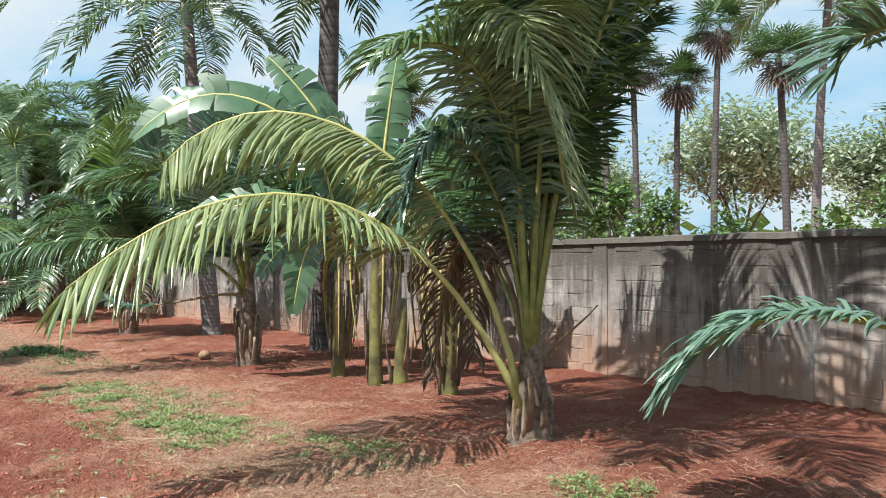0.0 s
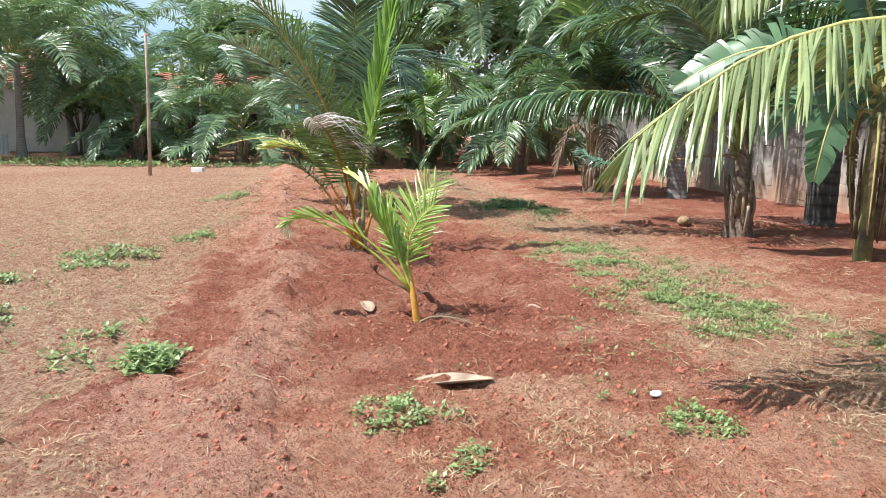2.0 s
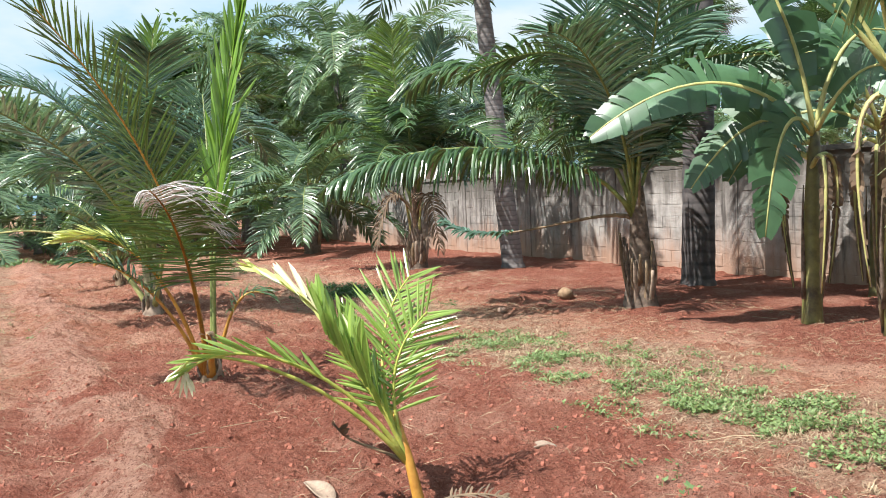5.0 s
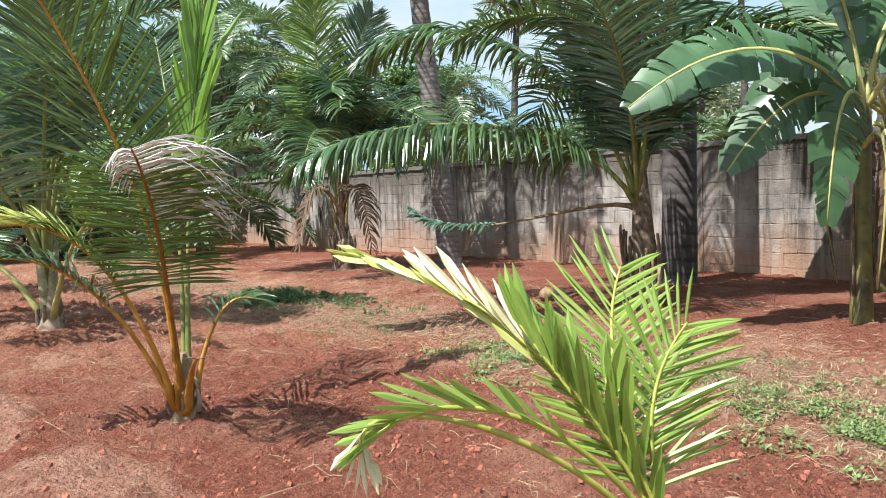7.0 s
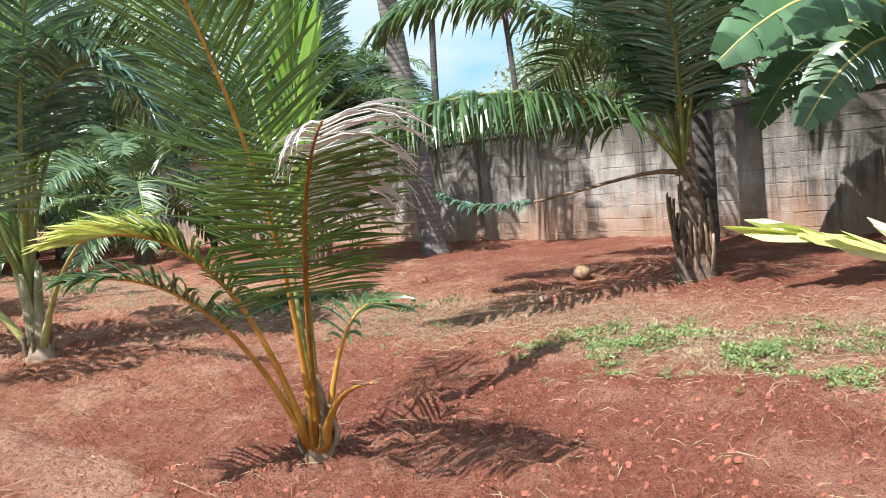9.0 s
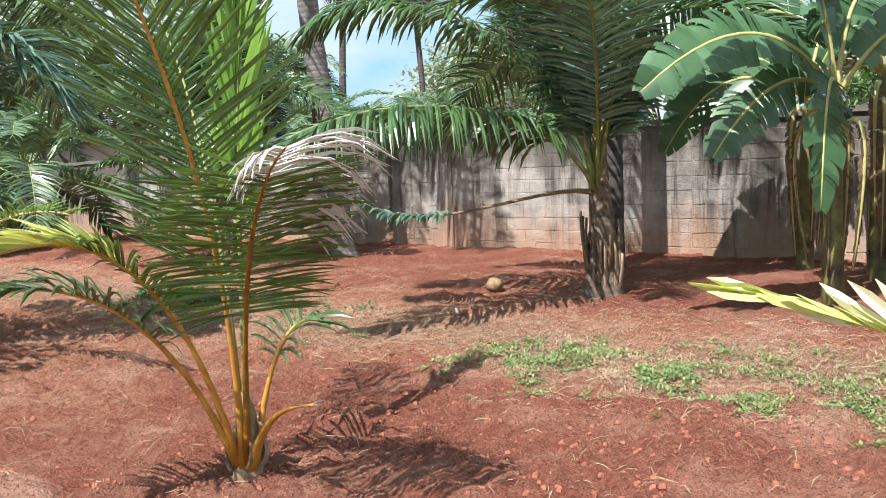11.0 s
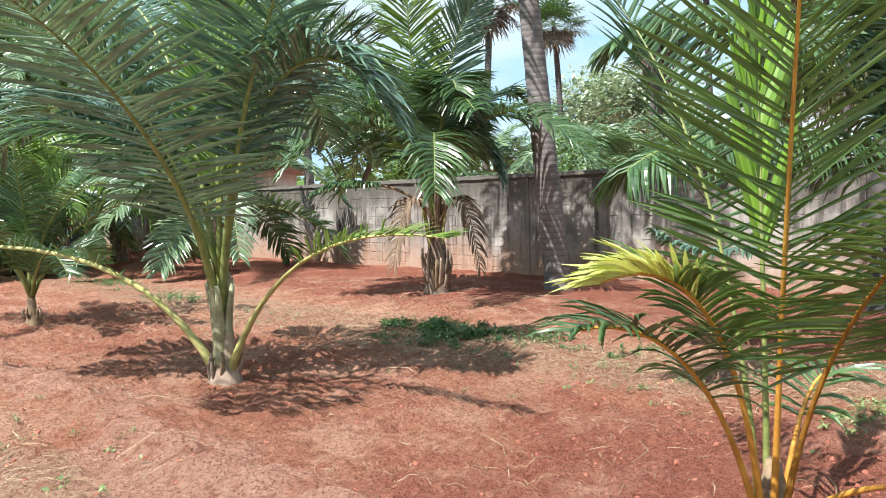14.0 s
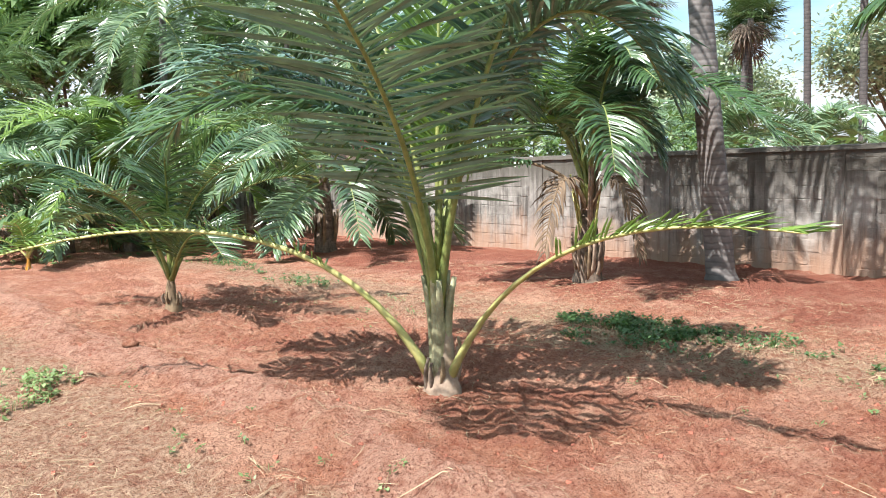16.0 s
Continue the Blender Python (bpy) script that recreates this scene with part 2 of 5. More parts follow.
def block_material(name, wash):
    m, n, l, b = material(name)
    p = worldcoord(n)
    o = n.new("ShaderNodeObjectInfo")
    sp = n.new("ShaderNodeSeparateXYZ")
    l.new(p, sp.inputs[0])
    f = noise_tex(n, l, 3.0, 7.0, 0.7, p)
    col = ramp(n, l, f, [(0.28, (0.13, 0.118, 0.105)), (0.5, (0.29, 0.265, 0.24)), (0.72, (0.46, 0.43, 0.39))])
    col = mix(n, l, ramp(n, l, o.outputs["Random"], [(0, (0, 0, 0)), (1, (0.35, 0.35, 0.35))]), col, (0.24, 0.22, 0.205))
    # red soil splashed on the foot, black algae and painted palm shade run down from the top
    mp = n.new("ShaderNodeMapping")
    mp.inputs["Scale"].default_value = (2.6, 2.6, 0.35)
    l.new(p, mp.inputs["Vector"])
    streak = noise_tex(n, l, 1.6, 5.0, 0.65, mp.outputs[0])

    def band(k, c):
        a = n.new("ShaderNodeMath")
        a.operation = "MULTIPLY_ADD"
        l.new(sp.outputs["Z"], a.inputs[0])
        a.inputs[1].default_value, a.inputs[2].default_value = k, c
        s2 = n.new("ShaderNodeMath")
        s2.operation = "ADD"
        l.new(a.outputs[0], s2.inputs[0])
        l.new(streak, s2.inputs[1])
        return s2.outputs[0]

    mp2 = n.new("ShaderNodeMapping")
    mp2.inputs["Scale"].default_value = (4.5, 4.5, 0.28)
    l.new(p, mp2.inputs["Vector"])
    run = noise_tex(n, l, 1.3, 6.0, 0.7, mp2.outputs[0])
    # dark vertical runs: rain stains, with the palms' shade painted in
    col = mix(n, l, ramp(n, l, run, [(0.41, (0.85, 0.85, 0.85)), (0.52, (0, 0, 0))]), col, (0.06, 0.052, 0.045))
    blot = noise_tex(n, l, 1.1, 4.0, 0.6, p)
    col = mix(n, l, ramp(n, l, blot, [(0.5, (0, 0, 0)), (0.68, (0.7, 0.7, 0.7))]), col, (0.50, 0.475, 0.44))
    col = mix(n, l, ramp(n, l, band(-0.55, 0.30), [(0.35, (0, 0, 0)), (0.75, (0.75, 0.75, 0.75))]), col, (0.42, 0.25, 0.165))
    col = mix(n, l, ramp(n, l, band(0.8, -1.12), [(0.30, (0, 0, 0)), (0.72, (0.9, 0.9, 0.9))]), col, wash)
    l.new(col, b.inputs["Base Color"])
    b.inputs["Roughness"].default_value = 0.92
    bump(n, l, b, noise_tex(n, l, 30.0, 6.0, 0.75, p), 0.7, 0.02)
    return m


SOIL = soil_material()
BLOCK = block_material("block_masonry", (0.10, 0.09, 0.075))
MORTAR = block_material("mortar", (0.10, 0.09, 0.075))


def plain_material(name, a, b_, scale, rough):
    m, n, l, b = material(name)
    p = worldcoord(n)
    l.new(ramp(n, l, noise_tex(n, l, scale, 6.0, 0.65, p), [(0.3, a), (0.7, b_)]), b.inputs["Base Color"])
    b.inputs["Roughness"].default_value = rough
    bump(n, l, b, noise_tex(n, l, scale * 12, 4.0, 0.6, p), 0.3, 0.01)
    return m


CLOD = plain_material("clod_soil", (0.20, 0.062, 0.040), (0.40, 0.145, 0.092), 14.0, 0.95)
LIMEWASH = plain_material("limewash", (0.55, 0.56, 0.58), (0.78, 0.78, 0.78), 1.2, 0.9)
SHEET_METAL = plain_material("sheet_metal", (0.30, 0.36, 0.40), (0.50, 0.56, 0.60), 2.0, 0.5)
ROOF_TILE = plain_material("roof_tile", (0.20, 0.07, 0.04), (0.40, 0.17, 0.10), 3.0, 0.85)
DARK_OPENING = plain_material("dark_timber", (0.03, 0.02, 0.018), (0.10, 0.045, 0.04), 3.0, 0.8)
CLOUD_PLASTIC = plain_material("plastic_scrap", (0.75, 0.75, 0.78), (0.9, 0.9, 0.92), 8.0, 0.4)


# ---- mesh helpers ----
def mesh_object(name, verts, faces, mat, parent=None, label="", smooth=False):
    me = bpy.data.meshes.new(name)
    me.from_pydata([tuple(v) for v in verts] if not isinstance(verts, np.ndarray) else verts.tolist(), [], faces if isinstance(faces, list) else faces.tolist())
    me.materials.append(mat)
    if smooth:
        me.polygons.foreach_set("use_smooth", [True] * len(me.polygons))
    me.update()
    ob = new(name, me)
    if parent is not None:
        ob.parent = parent
    if label:
        ob["label"] = label
    return ob


def thing(name, place, label, category, group="", kind="", turn=0.0):
    e = new(name)
    e.empty_display_size = 0.2
    e.matrix_basis = Matrix.Translation(place) @ pose(0, 0, 0, 0, 0, turn)
    return tagged(e, label, category, group, kind)


class Geo:
    """Vertices and faces gathered for one mesh."""

    def __init__(self):
        self.v, self.f = [], []

    def tube(self, pts, radii, sides=7, flat=1.0, cap=True, wobble=0.0, rng=None):
        start = len(self.v)
        pts = [Vector(p) for p in pts]
        ref = None
        for i, p in enumerate(pts):
            t = (pts[min(i + 1, len(pts) - 1)] - pts[max(i - 1, 0)]).normalized()
            if ref is None:
                ref = t.orthogonal().normalized()
            a = (ref - t * ref.dot(t)).normalized()
            ref = a
            b = t.cross(a)
            for k in range(sides):
                ang = 2 * math.pi * k / sides
                r = radii[i] * (1 + (rng.uniform(-wobble, wobble) if rng else 0))
                self.v.append(p + a * math.cos(ang) * r + b * math.sin(ang) * r * flat)
        for i in range(len(pts) - 1):
            for k in range(sides):
                k2 = (k + 1) % sides
                self.f.append((start + i * sides + k, start + i * sides + k2, start + (i + 1) * sides + k2, start + (i + 1) * sides + k))
        if cap:
            self.f.append(tuple(start + k for k in reversed(range(sides))))
            e = start + (len(pts) - 1) * sides
            self.f.append(tuple(e + k for k in range(sides)))

    def box(self, c, size, turn=None):
        start = len(self.v)
        m = turn if turn is not None else Matrix.Identity(3)
        for dx, dy, dz in ((-1, -1, -1), (1, -1, -1), (1, 1, -1), (-1, 1, -1), (-1, -1, 1), (1, -1, 1), (1, 1, 1), (-1, 1, 1)):
            self.v.append(Vector(c) + m @ Vector((dx * size[0] / 2, dy * size[1] / 2, dz * size[2] / 2)))
        for f in ((0, 3, 2, 1), (4, 5, 6, 7), (0, 1, 5, 4), (1, 2, 6, 5), (2, 3, 7, 6), (3, 0, 4, 7)):
            self.f.append(tuple(start + k for k in f))

    def put(self, name, mat, parent=None, label="", smooth=False):
        return mesh_object(name, self.v, self.f, mat, parent, label, smooth)


def arc(p0, p1, p2, rise=0.0):
    """Handles of the arc from p0 to p2 that passes p1 half way; rise: how far it first goes straight up."""
    p0, p1, p2 = (np.array(p, float) for p in (p0, p1, p2))
    c = 2 * p1 - 0.5 * (p0 + p2)
    a = p0 + (c - p0) * 2 / 3
    a = a + (p0 + np.array((0, 0, np.linalg.norm(a - p0) * 0.9)) - a) * rise
    return p0, a, (8 * p1 - p0 - 3 * a - p2) / 3, p2


def along(h, u):
    return (1 - u) ** 3 * h[0] + 3 * u * (1 - u) ** 2 * h[1] + 3 * u * u * (1 - u) * h[2] + u ** 3 * h[3]


def bezier(p0, p1, p2, u, rise=0.0):
    return Vector(along(arc(p0, p1, p2, rise), u))


def blade_mesh(p0, p1, p2, count, reach, droop, bare, roll, seed, width=0.024, detail=4, splay=(15, 50), lift=0.3, missing=0.0, tip_reach=0.35, face=None, sides=(1, -1), rise=0.0, end=1.0):
    """Leaflets in two rows along an arc: vertices and faces. Each leaflet is a folded strip that bends under its weight."""
    rng = np.random.default_rng(seed)
    h0, h1, h2, h3 = arc(p0, p1, p2, rise)
    V, F = [], []
    face = np.array(face if face is not None else (0.0, 0.0, 1.0), float)
    k = detail
    for side in sides:
        u = bare + (end - bare) * (np.arange(count) + rng.uniform(0.2, 0.8, count)) / count
        keep = rng.random(count) >= missing
        u = u[keep]
        n = len(u)
        U = u[:, None]
        pos = along((h0, h1, h2, h3), U)
        tan = (1 - U) ** 2 * (h1 - h0) + 2 * U * (1 - U) * (h2 - h1) + U * U * (h3 - h2)
        tan /= np.linalg.norm(tan, axis=1)[:, None]
        s = np.cross(tan, face)
        s /= np.maximum(np.linalg.norm(s, axis=1)[:, None], 1e-6)
        nor = np.cross(s, tan)
        cr, sr = math.cos(math.radians(roll)), math.sin(math.radians(roll))
        s, nor = s * cr + nor * sr, nor * cr - s * sr
        x = (u - bare) / (1 - bare)
        length = reach * (tip_reach + (1 - tip_reach) * np.clip(np.sin(np.pi * np.clip(0.18 + 0.80 * x, 0, 1)) ** 0.7, 0, 1)) * rng.uniform(0.85, 1.1, n)
        ang = np.radians(splay[0] + (splay[1] - splay[0]) * x ** 1.3 + rng.normal(0, 5, n))
        d = side * s * np.cos(ang)[:, None] + tan * np.sin(ang)[:, None] + nor * (lift + rng.normal(0, 0.10, n))[:, None]
        d /= np.linalg.norm(d, axis=1)[:, None]
        g = droop * rng.uniform(0.6, 1.4, n)
        cur = pos.copy()
        base_index = sum(a.shape[0] for a in V)
        rows = []
        w0 = width * 1.25 * rng.uniform(0.8, 1.15, n)
        for i in range(k + 1):
            f = i / k
            wv = tan - d * np.sum(tan * d, axis=1)[:, None]
            wv /= np.maximum(np.linalg.norm(wv, axis=1)[:, None], 1e-6)
            if i == 0:
                twist = rng.normal(0, 0.22, n)[:, None]
            up = np.cross(d, wv)
            wv, up = wv * np.cos(twist) + up * np.sin(twist), up * np.cos(twist) - wv * np.sin(twist)
            up *= np.sign(up[:, 2:3] + 1e-9)
            half = (0.5 * w0 * (0.38 + 0.62 * math.sin(math.pi * min(1, 0.12 + 0.72 * f))))[:, None] if i < k else np.full((n, 1), 0.001)
            rows.append(np.stack([cur - wv * half - up * half * 0.5, cur, cur + wv * half - up * half * 0.5], axis=1))
            step = (length / k)[:, None]
            cur = cur + d * step
            d = d + np.array([0, 0, -1.0]) * (g * (0.4 + f) / k * 1.6)[:, None]
            d /= np.linalg.norm(d, axis=1)[:, None]
        arr = np.stack(rows, axis=1).reshape(n * (k + 1) * 3, 3)
        V.append(arr)
        idx = base_index + np.arange(n)[:, None] * (k + 1) * 3
        for i in range(k):
            a = idx + i * 3
            F.append(np.concatenate([a, a + 1, a + 4, a + 3], axis=1))
            F.append(np.concatenate([a + 1, a + 2, a + 5, a + 4], axis=1))
    return np.concatenate(V), np.concatenate(F)


def frond(palm, p0, p1, p2, reach=0.6, count=70, droop=0.5, bare=0.3, roll=0.0, seed=1, leaf=None, rib=None, thick=0.03, label="", split=False, rib_too=True, holder=None, **more):
    """One feathered leaf: the midrib with its stalk, and its leaflets, each on its own or as one mass."""
    if holder is None:
        g = Geo()
        a, b, c = Vector(p0), Vector(p1), Vector(p2)
        us = [i / 14 for i in range(15)]
        g.tube([bezier(a, b, c, u, more.get("rise", 0.0)) for u in us], [thick * (1.35 - 1.55 * u ** 0.55 if u < 0.3 else 0.56 * (1.05 - u) / 0.75 + 0.05) + 0.003 for u in us], 7, 0.75)
        holder = g.put("frond", rib or RIB_GREEN, palm, label, True)
    v, f = blade_mesh(p0, p1, p2, count, reach, droop, bare, roll, seed, **more)
    if not split:
        tagged(mesh_object("leaflet_mass", v, f, leaf or LEAF, holder), kind="stuff")
        return holder
    k = more.get("detail", 4)
    per = (k + 1) * 3
    one = []
    for i in range(k):
        q = i * 3
        one += [(q, q + 1, q + 4, q + 3), (q + 1, q + 2, q + 5, q + 4)]
    for i in range(len(v) // per):
        mesh_object("leaflet", v[i * per:(i + 1) * per], one, leaf or LEAF, holder)
    return holder


def crown(palm, top, count, length, seed, reach=0.55, leaf=None, rib=None, leaflets=60, low=-15, high=80, droop=0.6, detail=3, width=0.026, arch=0.55, turn=0.0, thick=0.022):
    """A whorl of fronds about the growing point: upright ones in the middle, arching and hanging ones outside."""
    rng = random.Random(seed)
    top = Vector(top)
    for i in range(count):
        k = (i + 0.5) / count
        az = radians(turn + i * 137.5 + rng.uniform(-14, 14))
        el = radians(high - (high - low) * k ** 0.85 + rng.uniform(-6, 6))
        ln = length * rng.uniform(0.82, 1.1) * (0.8 + 0.25 * math.sin(math.pi * k))
        out = Vector((math.cos(az), math.sin(az), 0))
        d = out * math.cos(el) + Vector((0, 0, 1)) * math.sin(el)
        p1 = top + d * ln * 0.52
        p2 = p1 + (d * (1 - arch * 0.5) + out * 0.18 - Vector((0, 0, 1)) * arch * (0.55 + 0.6 * math.cos(el))).normalized() * ln * 0.5
        if p2.z < 0.15 - 0:
            p2.z = 0.15 + rng.uniform(0, 0.2)
        frond(palm, top, p1, p2, reach * rng.uniform(0.85, 1.12), leaflets, droop * rng.uniform(0.7, 1.4), 0.18, rng.uniform(-25, 25), rng.randrange(10 ** 6), leaf, rib, thick, detail=detail, width=width,
              face=(-out.x, -out.y, 0.6) if el > 1.0 else None)


# ---- ground ----
def bund(s, w):
    """Heights of the trodden ridge beside the tilled strip."""
    c = -1.15 - 0.02 * s + 0.12 * math.sin(s * 0.9)
    lumps = 1 + 0.55 * noise.noise(Vector((s * 3.1, w * 2.2, 4))) + 0.35 * noise.noise(Vector((s * 7.5, w * 6.0, 8)))
    return lumps * (0.12 * math.exp(-((w - c) / 0.30) ** 2) + 0.06 * math.exp(-((w - c + 0.68) / 0.22) ** 2))


PLANTED = [(0.0, 0.0, 0.35), (3.52, -0.22, 0.6), (8.3, -0.06, 0.9), (13.4, 0.0, 0.7), (4.4, 5.1, 1.3), (11.45, 5.4, 1.2), (-2.3, 4.8, 1.2), (10.2, 6.9, 0.8), (2.2, 5.6, 1.3)]


def height(x, y):
    s, w = sw(x, y)
    h = 0.0
    near = -14 < s < 45 and -22 < w < 12
    if near:
        h += bund(s, w) * (1 if s < 24 else 0) if w < 0.5 else 0.0
        if 3.6 < w < 9.5:
            h += 0.05 * min(1.0, (w - 3.6) / 2.5)
        for ps, pw, r in PLANTED:
            d2 = ((s - ps) ** 2 + (w - pw) ** 2) / (r * r)
            if d2 < 6:
                h += 0.02 * math.exp(-(math.sqrt(d2) - 1.5) ** 2 * 4)
        v = Vector((x, y, 0))
        h += 0.035 * noise.noise(v * 0.7) + 0.035 * noise.noise(v * 2.1) + 0.028 * noise.noise(v * 4.1) - 0.04
        till = math.exp(-((w - 0.3) / 1.5) ** 2)
        h += (0.024 + 0.022 * till) * noise.noise(v * 6.5) + (0.018 + 0.018 * till) * noise.noise(v * 11.0)
        # crumbs and footprints: sharp-edged lumps on the dug strip, softer ones off it
        h += (0.014 + 0.022 * till) * abs(noise.noise(v * 13.0)) + (0.010 + 0.012 * till) * abs(noise.noise(v * 24.0))
    return h


def lines(a, b, fine, far):
    n = int(round((b - a) / fine))
    mid = [a + (b - a) * i / n for i in range(n + 1)]
    up, step, v = [], fine, b
    while v < far:
        step *= 1.14
        v += step
        up.append(v)
    down, step, v = [], fine, a
    while v > -far:
        step *= 1.14
        v -= step
        down.append(v)
    return down[::-1] + mid + up


def build_ground():
    ss, ws = lines(-4.5, 14.0, 0.027, 600.0), lines(-3.6, 4.4, 0.027, 600.0)
    verts, cover = [], []
    for s in ss:
        for w in ws:
            p = at(s, w)
            verts.append((p.x, p.y, height(p.x, p.y)))
            edge = 0.35 * noise.noise(Vector((s * 0.8, w * 0.8, 5))) + 0.15 * noise.noise(Vector((s * 2.6, w * 2.6, 7)))
            tilled = 0.85 * max(0.0, 1 - (abs(w - 0.05 + edge * 1.2) / 2.15) ** 4) if -6 < s < 26 and abs(w) < 2.8 else 0.0
            tilled *= min(1.0, max(0.0, (s + 2.6 + edge * 4) / 1.5)) * (1.0 if s < 2.2 else max(0.3, 1.0 - (s - 2.2) * 0.18))
            if 3.4 < w < 9:
                tilled = max(tilled, 0.6 * min(1.0, (w - 3.4) / 1.6))
            c = -1.15 - 0.02 * s + 0.12 * math.sin(s * 0.9)
            trod = 0.62 * math.exp(-((w - c + edge * 1.6 + 0.15 * noise.noise(Vector((s * 3.1, w * 3.1, 9)))) / 0.30) ** 2) if s < 26 else 0.0
            dry = min(0.8, max(0.0, (-1.5 - w + edge * 2) * 0.9)) if w < 0 else 0.5 * math.exp(-((w - 2.8 + edge * 2) / 1.0) ** 2)
            cover.append((min(1, tilled), trod, dry, 1))
    nw = len(ws)
    faces = [(i * nw + j, (i + 1) * nw + j, (i + 1) * nw + j + 1, i * nw + j + 1) for i in range(len(ss) - 1) for j in range(nw - 1)]
    g = mesh_object("ground", verts, faces, SOIL, smooth=True)
    if g.data.polygons[0].normal.z < 0:
        g.data.flip_normals()
    col = g.data.color_attributes.new("cover", "FLOAT_COLOR", "POINT")
    col.data.foreach_set("color", [x for c in cover for x in c])
    return tagged(g, "bare red soil with dry straw and trodden ridges", "ground", kind="structure")


build_ground()


def ground_at(s, w):
    p = at(s, w)
    return Vector((p.x, p.y, height(p.x, p.y)))


def on_ground(x, y, dz=-0.03):
    return Vector((x, y, height(x, y) + dz))


# ---- boundary wall ----
WALL_S0, WALL_S1, WALL_TOP, WALL_BASE = -16.0, 34.0, 1.93, -0.1
wall_turn = Matrix.Rotation(math.atan2(ROW.y, ROW.x), 3, "Z")
COURSE, BLOCK_LEN = 0.205, 0.41


def build_wall():
    wall = thing("wall_boundary", at(0, WALL_W + 0.1), "weathered grey block boundary wall stained by red soil", "wall", kind="structure")
    g = Geo()
    g.box(ROW * ((WALL_S0 + WALL_S1) / 2) + Vector((0, 0, (WALL_TOP + WALL_BASE) / 2 - 0.01)), (WALL_S1 - WALL_S0, 0.16, WALL_TOP - WALL_BASE), wall_turn)
    g.put("mortar_core", MORTAR, wall)
    # broken coping of rough mortar, in lengths
    rng = random.Random(31)
    s = WALL_S0
    while s < WALL_S1:
        ln = rng.uniform(0.8, 1.9)
        cg = Geo()
        n = 7
        for i in range(n + 1):
            t = s + ln * i / n
            hh = WALL_TOP + 0.01 + 0.014 * noise.noise(Vector((t * 1.7, 3, 0))) + rng.uniform(-0.007, 0.007)
            for dw, dz in ((-0.125, -0.05), (-0.11, 0.02), (0.0, 0.035), (0.11, 0.02), (0.125, -0.05)):
                cg.v.append(ROW * t + ACROSS * dw + Vector((0, 0, hh + dz)))
        for i in range(n):
            for k in range(4):
                a = i * 5 + k
                cg.f.append((a, a + 1, a + 6, a + 5))
        cg.f.append((0, 1, 2, 3, 4))
        cg.f.append(tuple(n * 5 + k for k in (4, 3, 2, 1, 0)))
        cg.put("coping", MORTAR, wall)
        s += ln + 0.004
    # piers of plain concrete, flush but for a finger's breadth
    s = WALL_S0 + 1.0
    piers = []
    while s < WALL_S1:
        pg = Geo()
        pg.box(ROW * s + Vector((0, 0, (WALL_TOP + WALL_BASE) / 2 - 0.02)), (0.24, 0.20, WALL_TOP - WALL_BASE - 0.02), wall_turn)
        pg.put("pier", MORTAR, wall)
        piers.append(s)
        s += 3.05
    # block courses
    protos = []
    for k in range(8):
        r2 = random.Random(100 + k)
        bg = Geo()
        L, T, H = BLOCK_LEN + r2.uniform(-0.016, 0.0), 0.010, COURSE + r2.uniform(-0.014, 0.002)
        ring = []
        for (x, z) in ((-1, -1), (0, -1), (1, -1), (1, 0), (1, 1), (0, 1), (-1, 1), (-1, 0)):
            ring.append((x * L / 2 + r2.uniform(-0.007, 0.007), z * H / 2 + r2.uniform(-0.007, 0.007)))
        for y, sh in ((0.0, 1.0), (-T * 0.7, 1.0), (-T, 0.93)):
            for x, z in ring:
                bg.v.append((x * sh, y - (0 if sh == 1.0 else r2.uniform(-0.004, 0.004)), z * sh))
        for lv in range(2):
            for i in range(8):
                j = (i + 1) % 8
                bg.f.append((lv * 8 + i, lv * 8 + j, lv * 8 + 8 + j, lv * 8 + 8 + i))
        bg.f.append(tuple(16 + i for i in range(8)))
        me = bpy.data.meshes.new("block")
        me.from_pydata(bg.v, [], bg.f)
        me.materials.append(BLOCK)
        me.update()
        protos.append(me)
    far = Geo()
    count = 0
    face_turn = wall_turn.to_4x4() @ Matrix.Rotation(math.pi, 4, "Z")
    for row in range(10):
        z = WALL_BASE + 0.02 + COURSE * (row + 0.5)
        if z > WALL_TOP - 0.06:
            break
        s = WALL_S0 + (row % 2) * BLOCK_LEN / 2
        while s < WALL_S1:
            if all(abs(s - p) > 0.12 + BLOCK_LEN * 0.45 for p in piers):
                k = rng.randrange(8)
                local = Matrix.Translation(ROW * (s + rng.uniform(-0.02, 0.02)) + ACROSS * (-0.08 + rng.uniform(-0.002, 0.005)) + Vector((0, 0, z)))
                tilt = Matrix.Rotation(rng.uniform(-0.012, 0.012), 4, "Y")
                # the block face looks towards -ACROSS
                m = local @ wall_turn.to_4x4() @ tilt
                if not (m.to_3x3() @ Vector((0, -1, 0))).dot(ACROSS) < 0:
                    m = local @ face_turn @ tilt
                if -3.2 < s < 12.5 and count < 300 and row < 10:
                    ob = new("block", protos[k])
                    ob.parent = wall
                    ob.matrix_basis = m
                    count += 1
                else:
                    st = len(far.v)
                    far.v += [m @ v.co for v in protos[k].vertices]
                    far.f += [tuple(st + i for i in p.vertices) for p in protos[k].polygons]
            s += BLOCK_LEN
    tagged(far.put("block_courses", BLOCK, wall), kind="stuff")


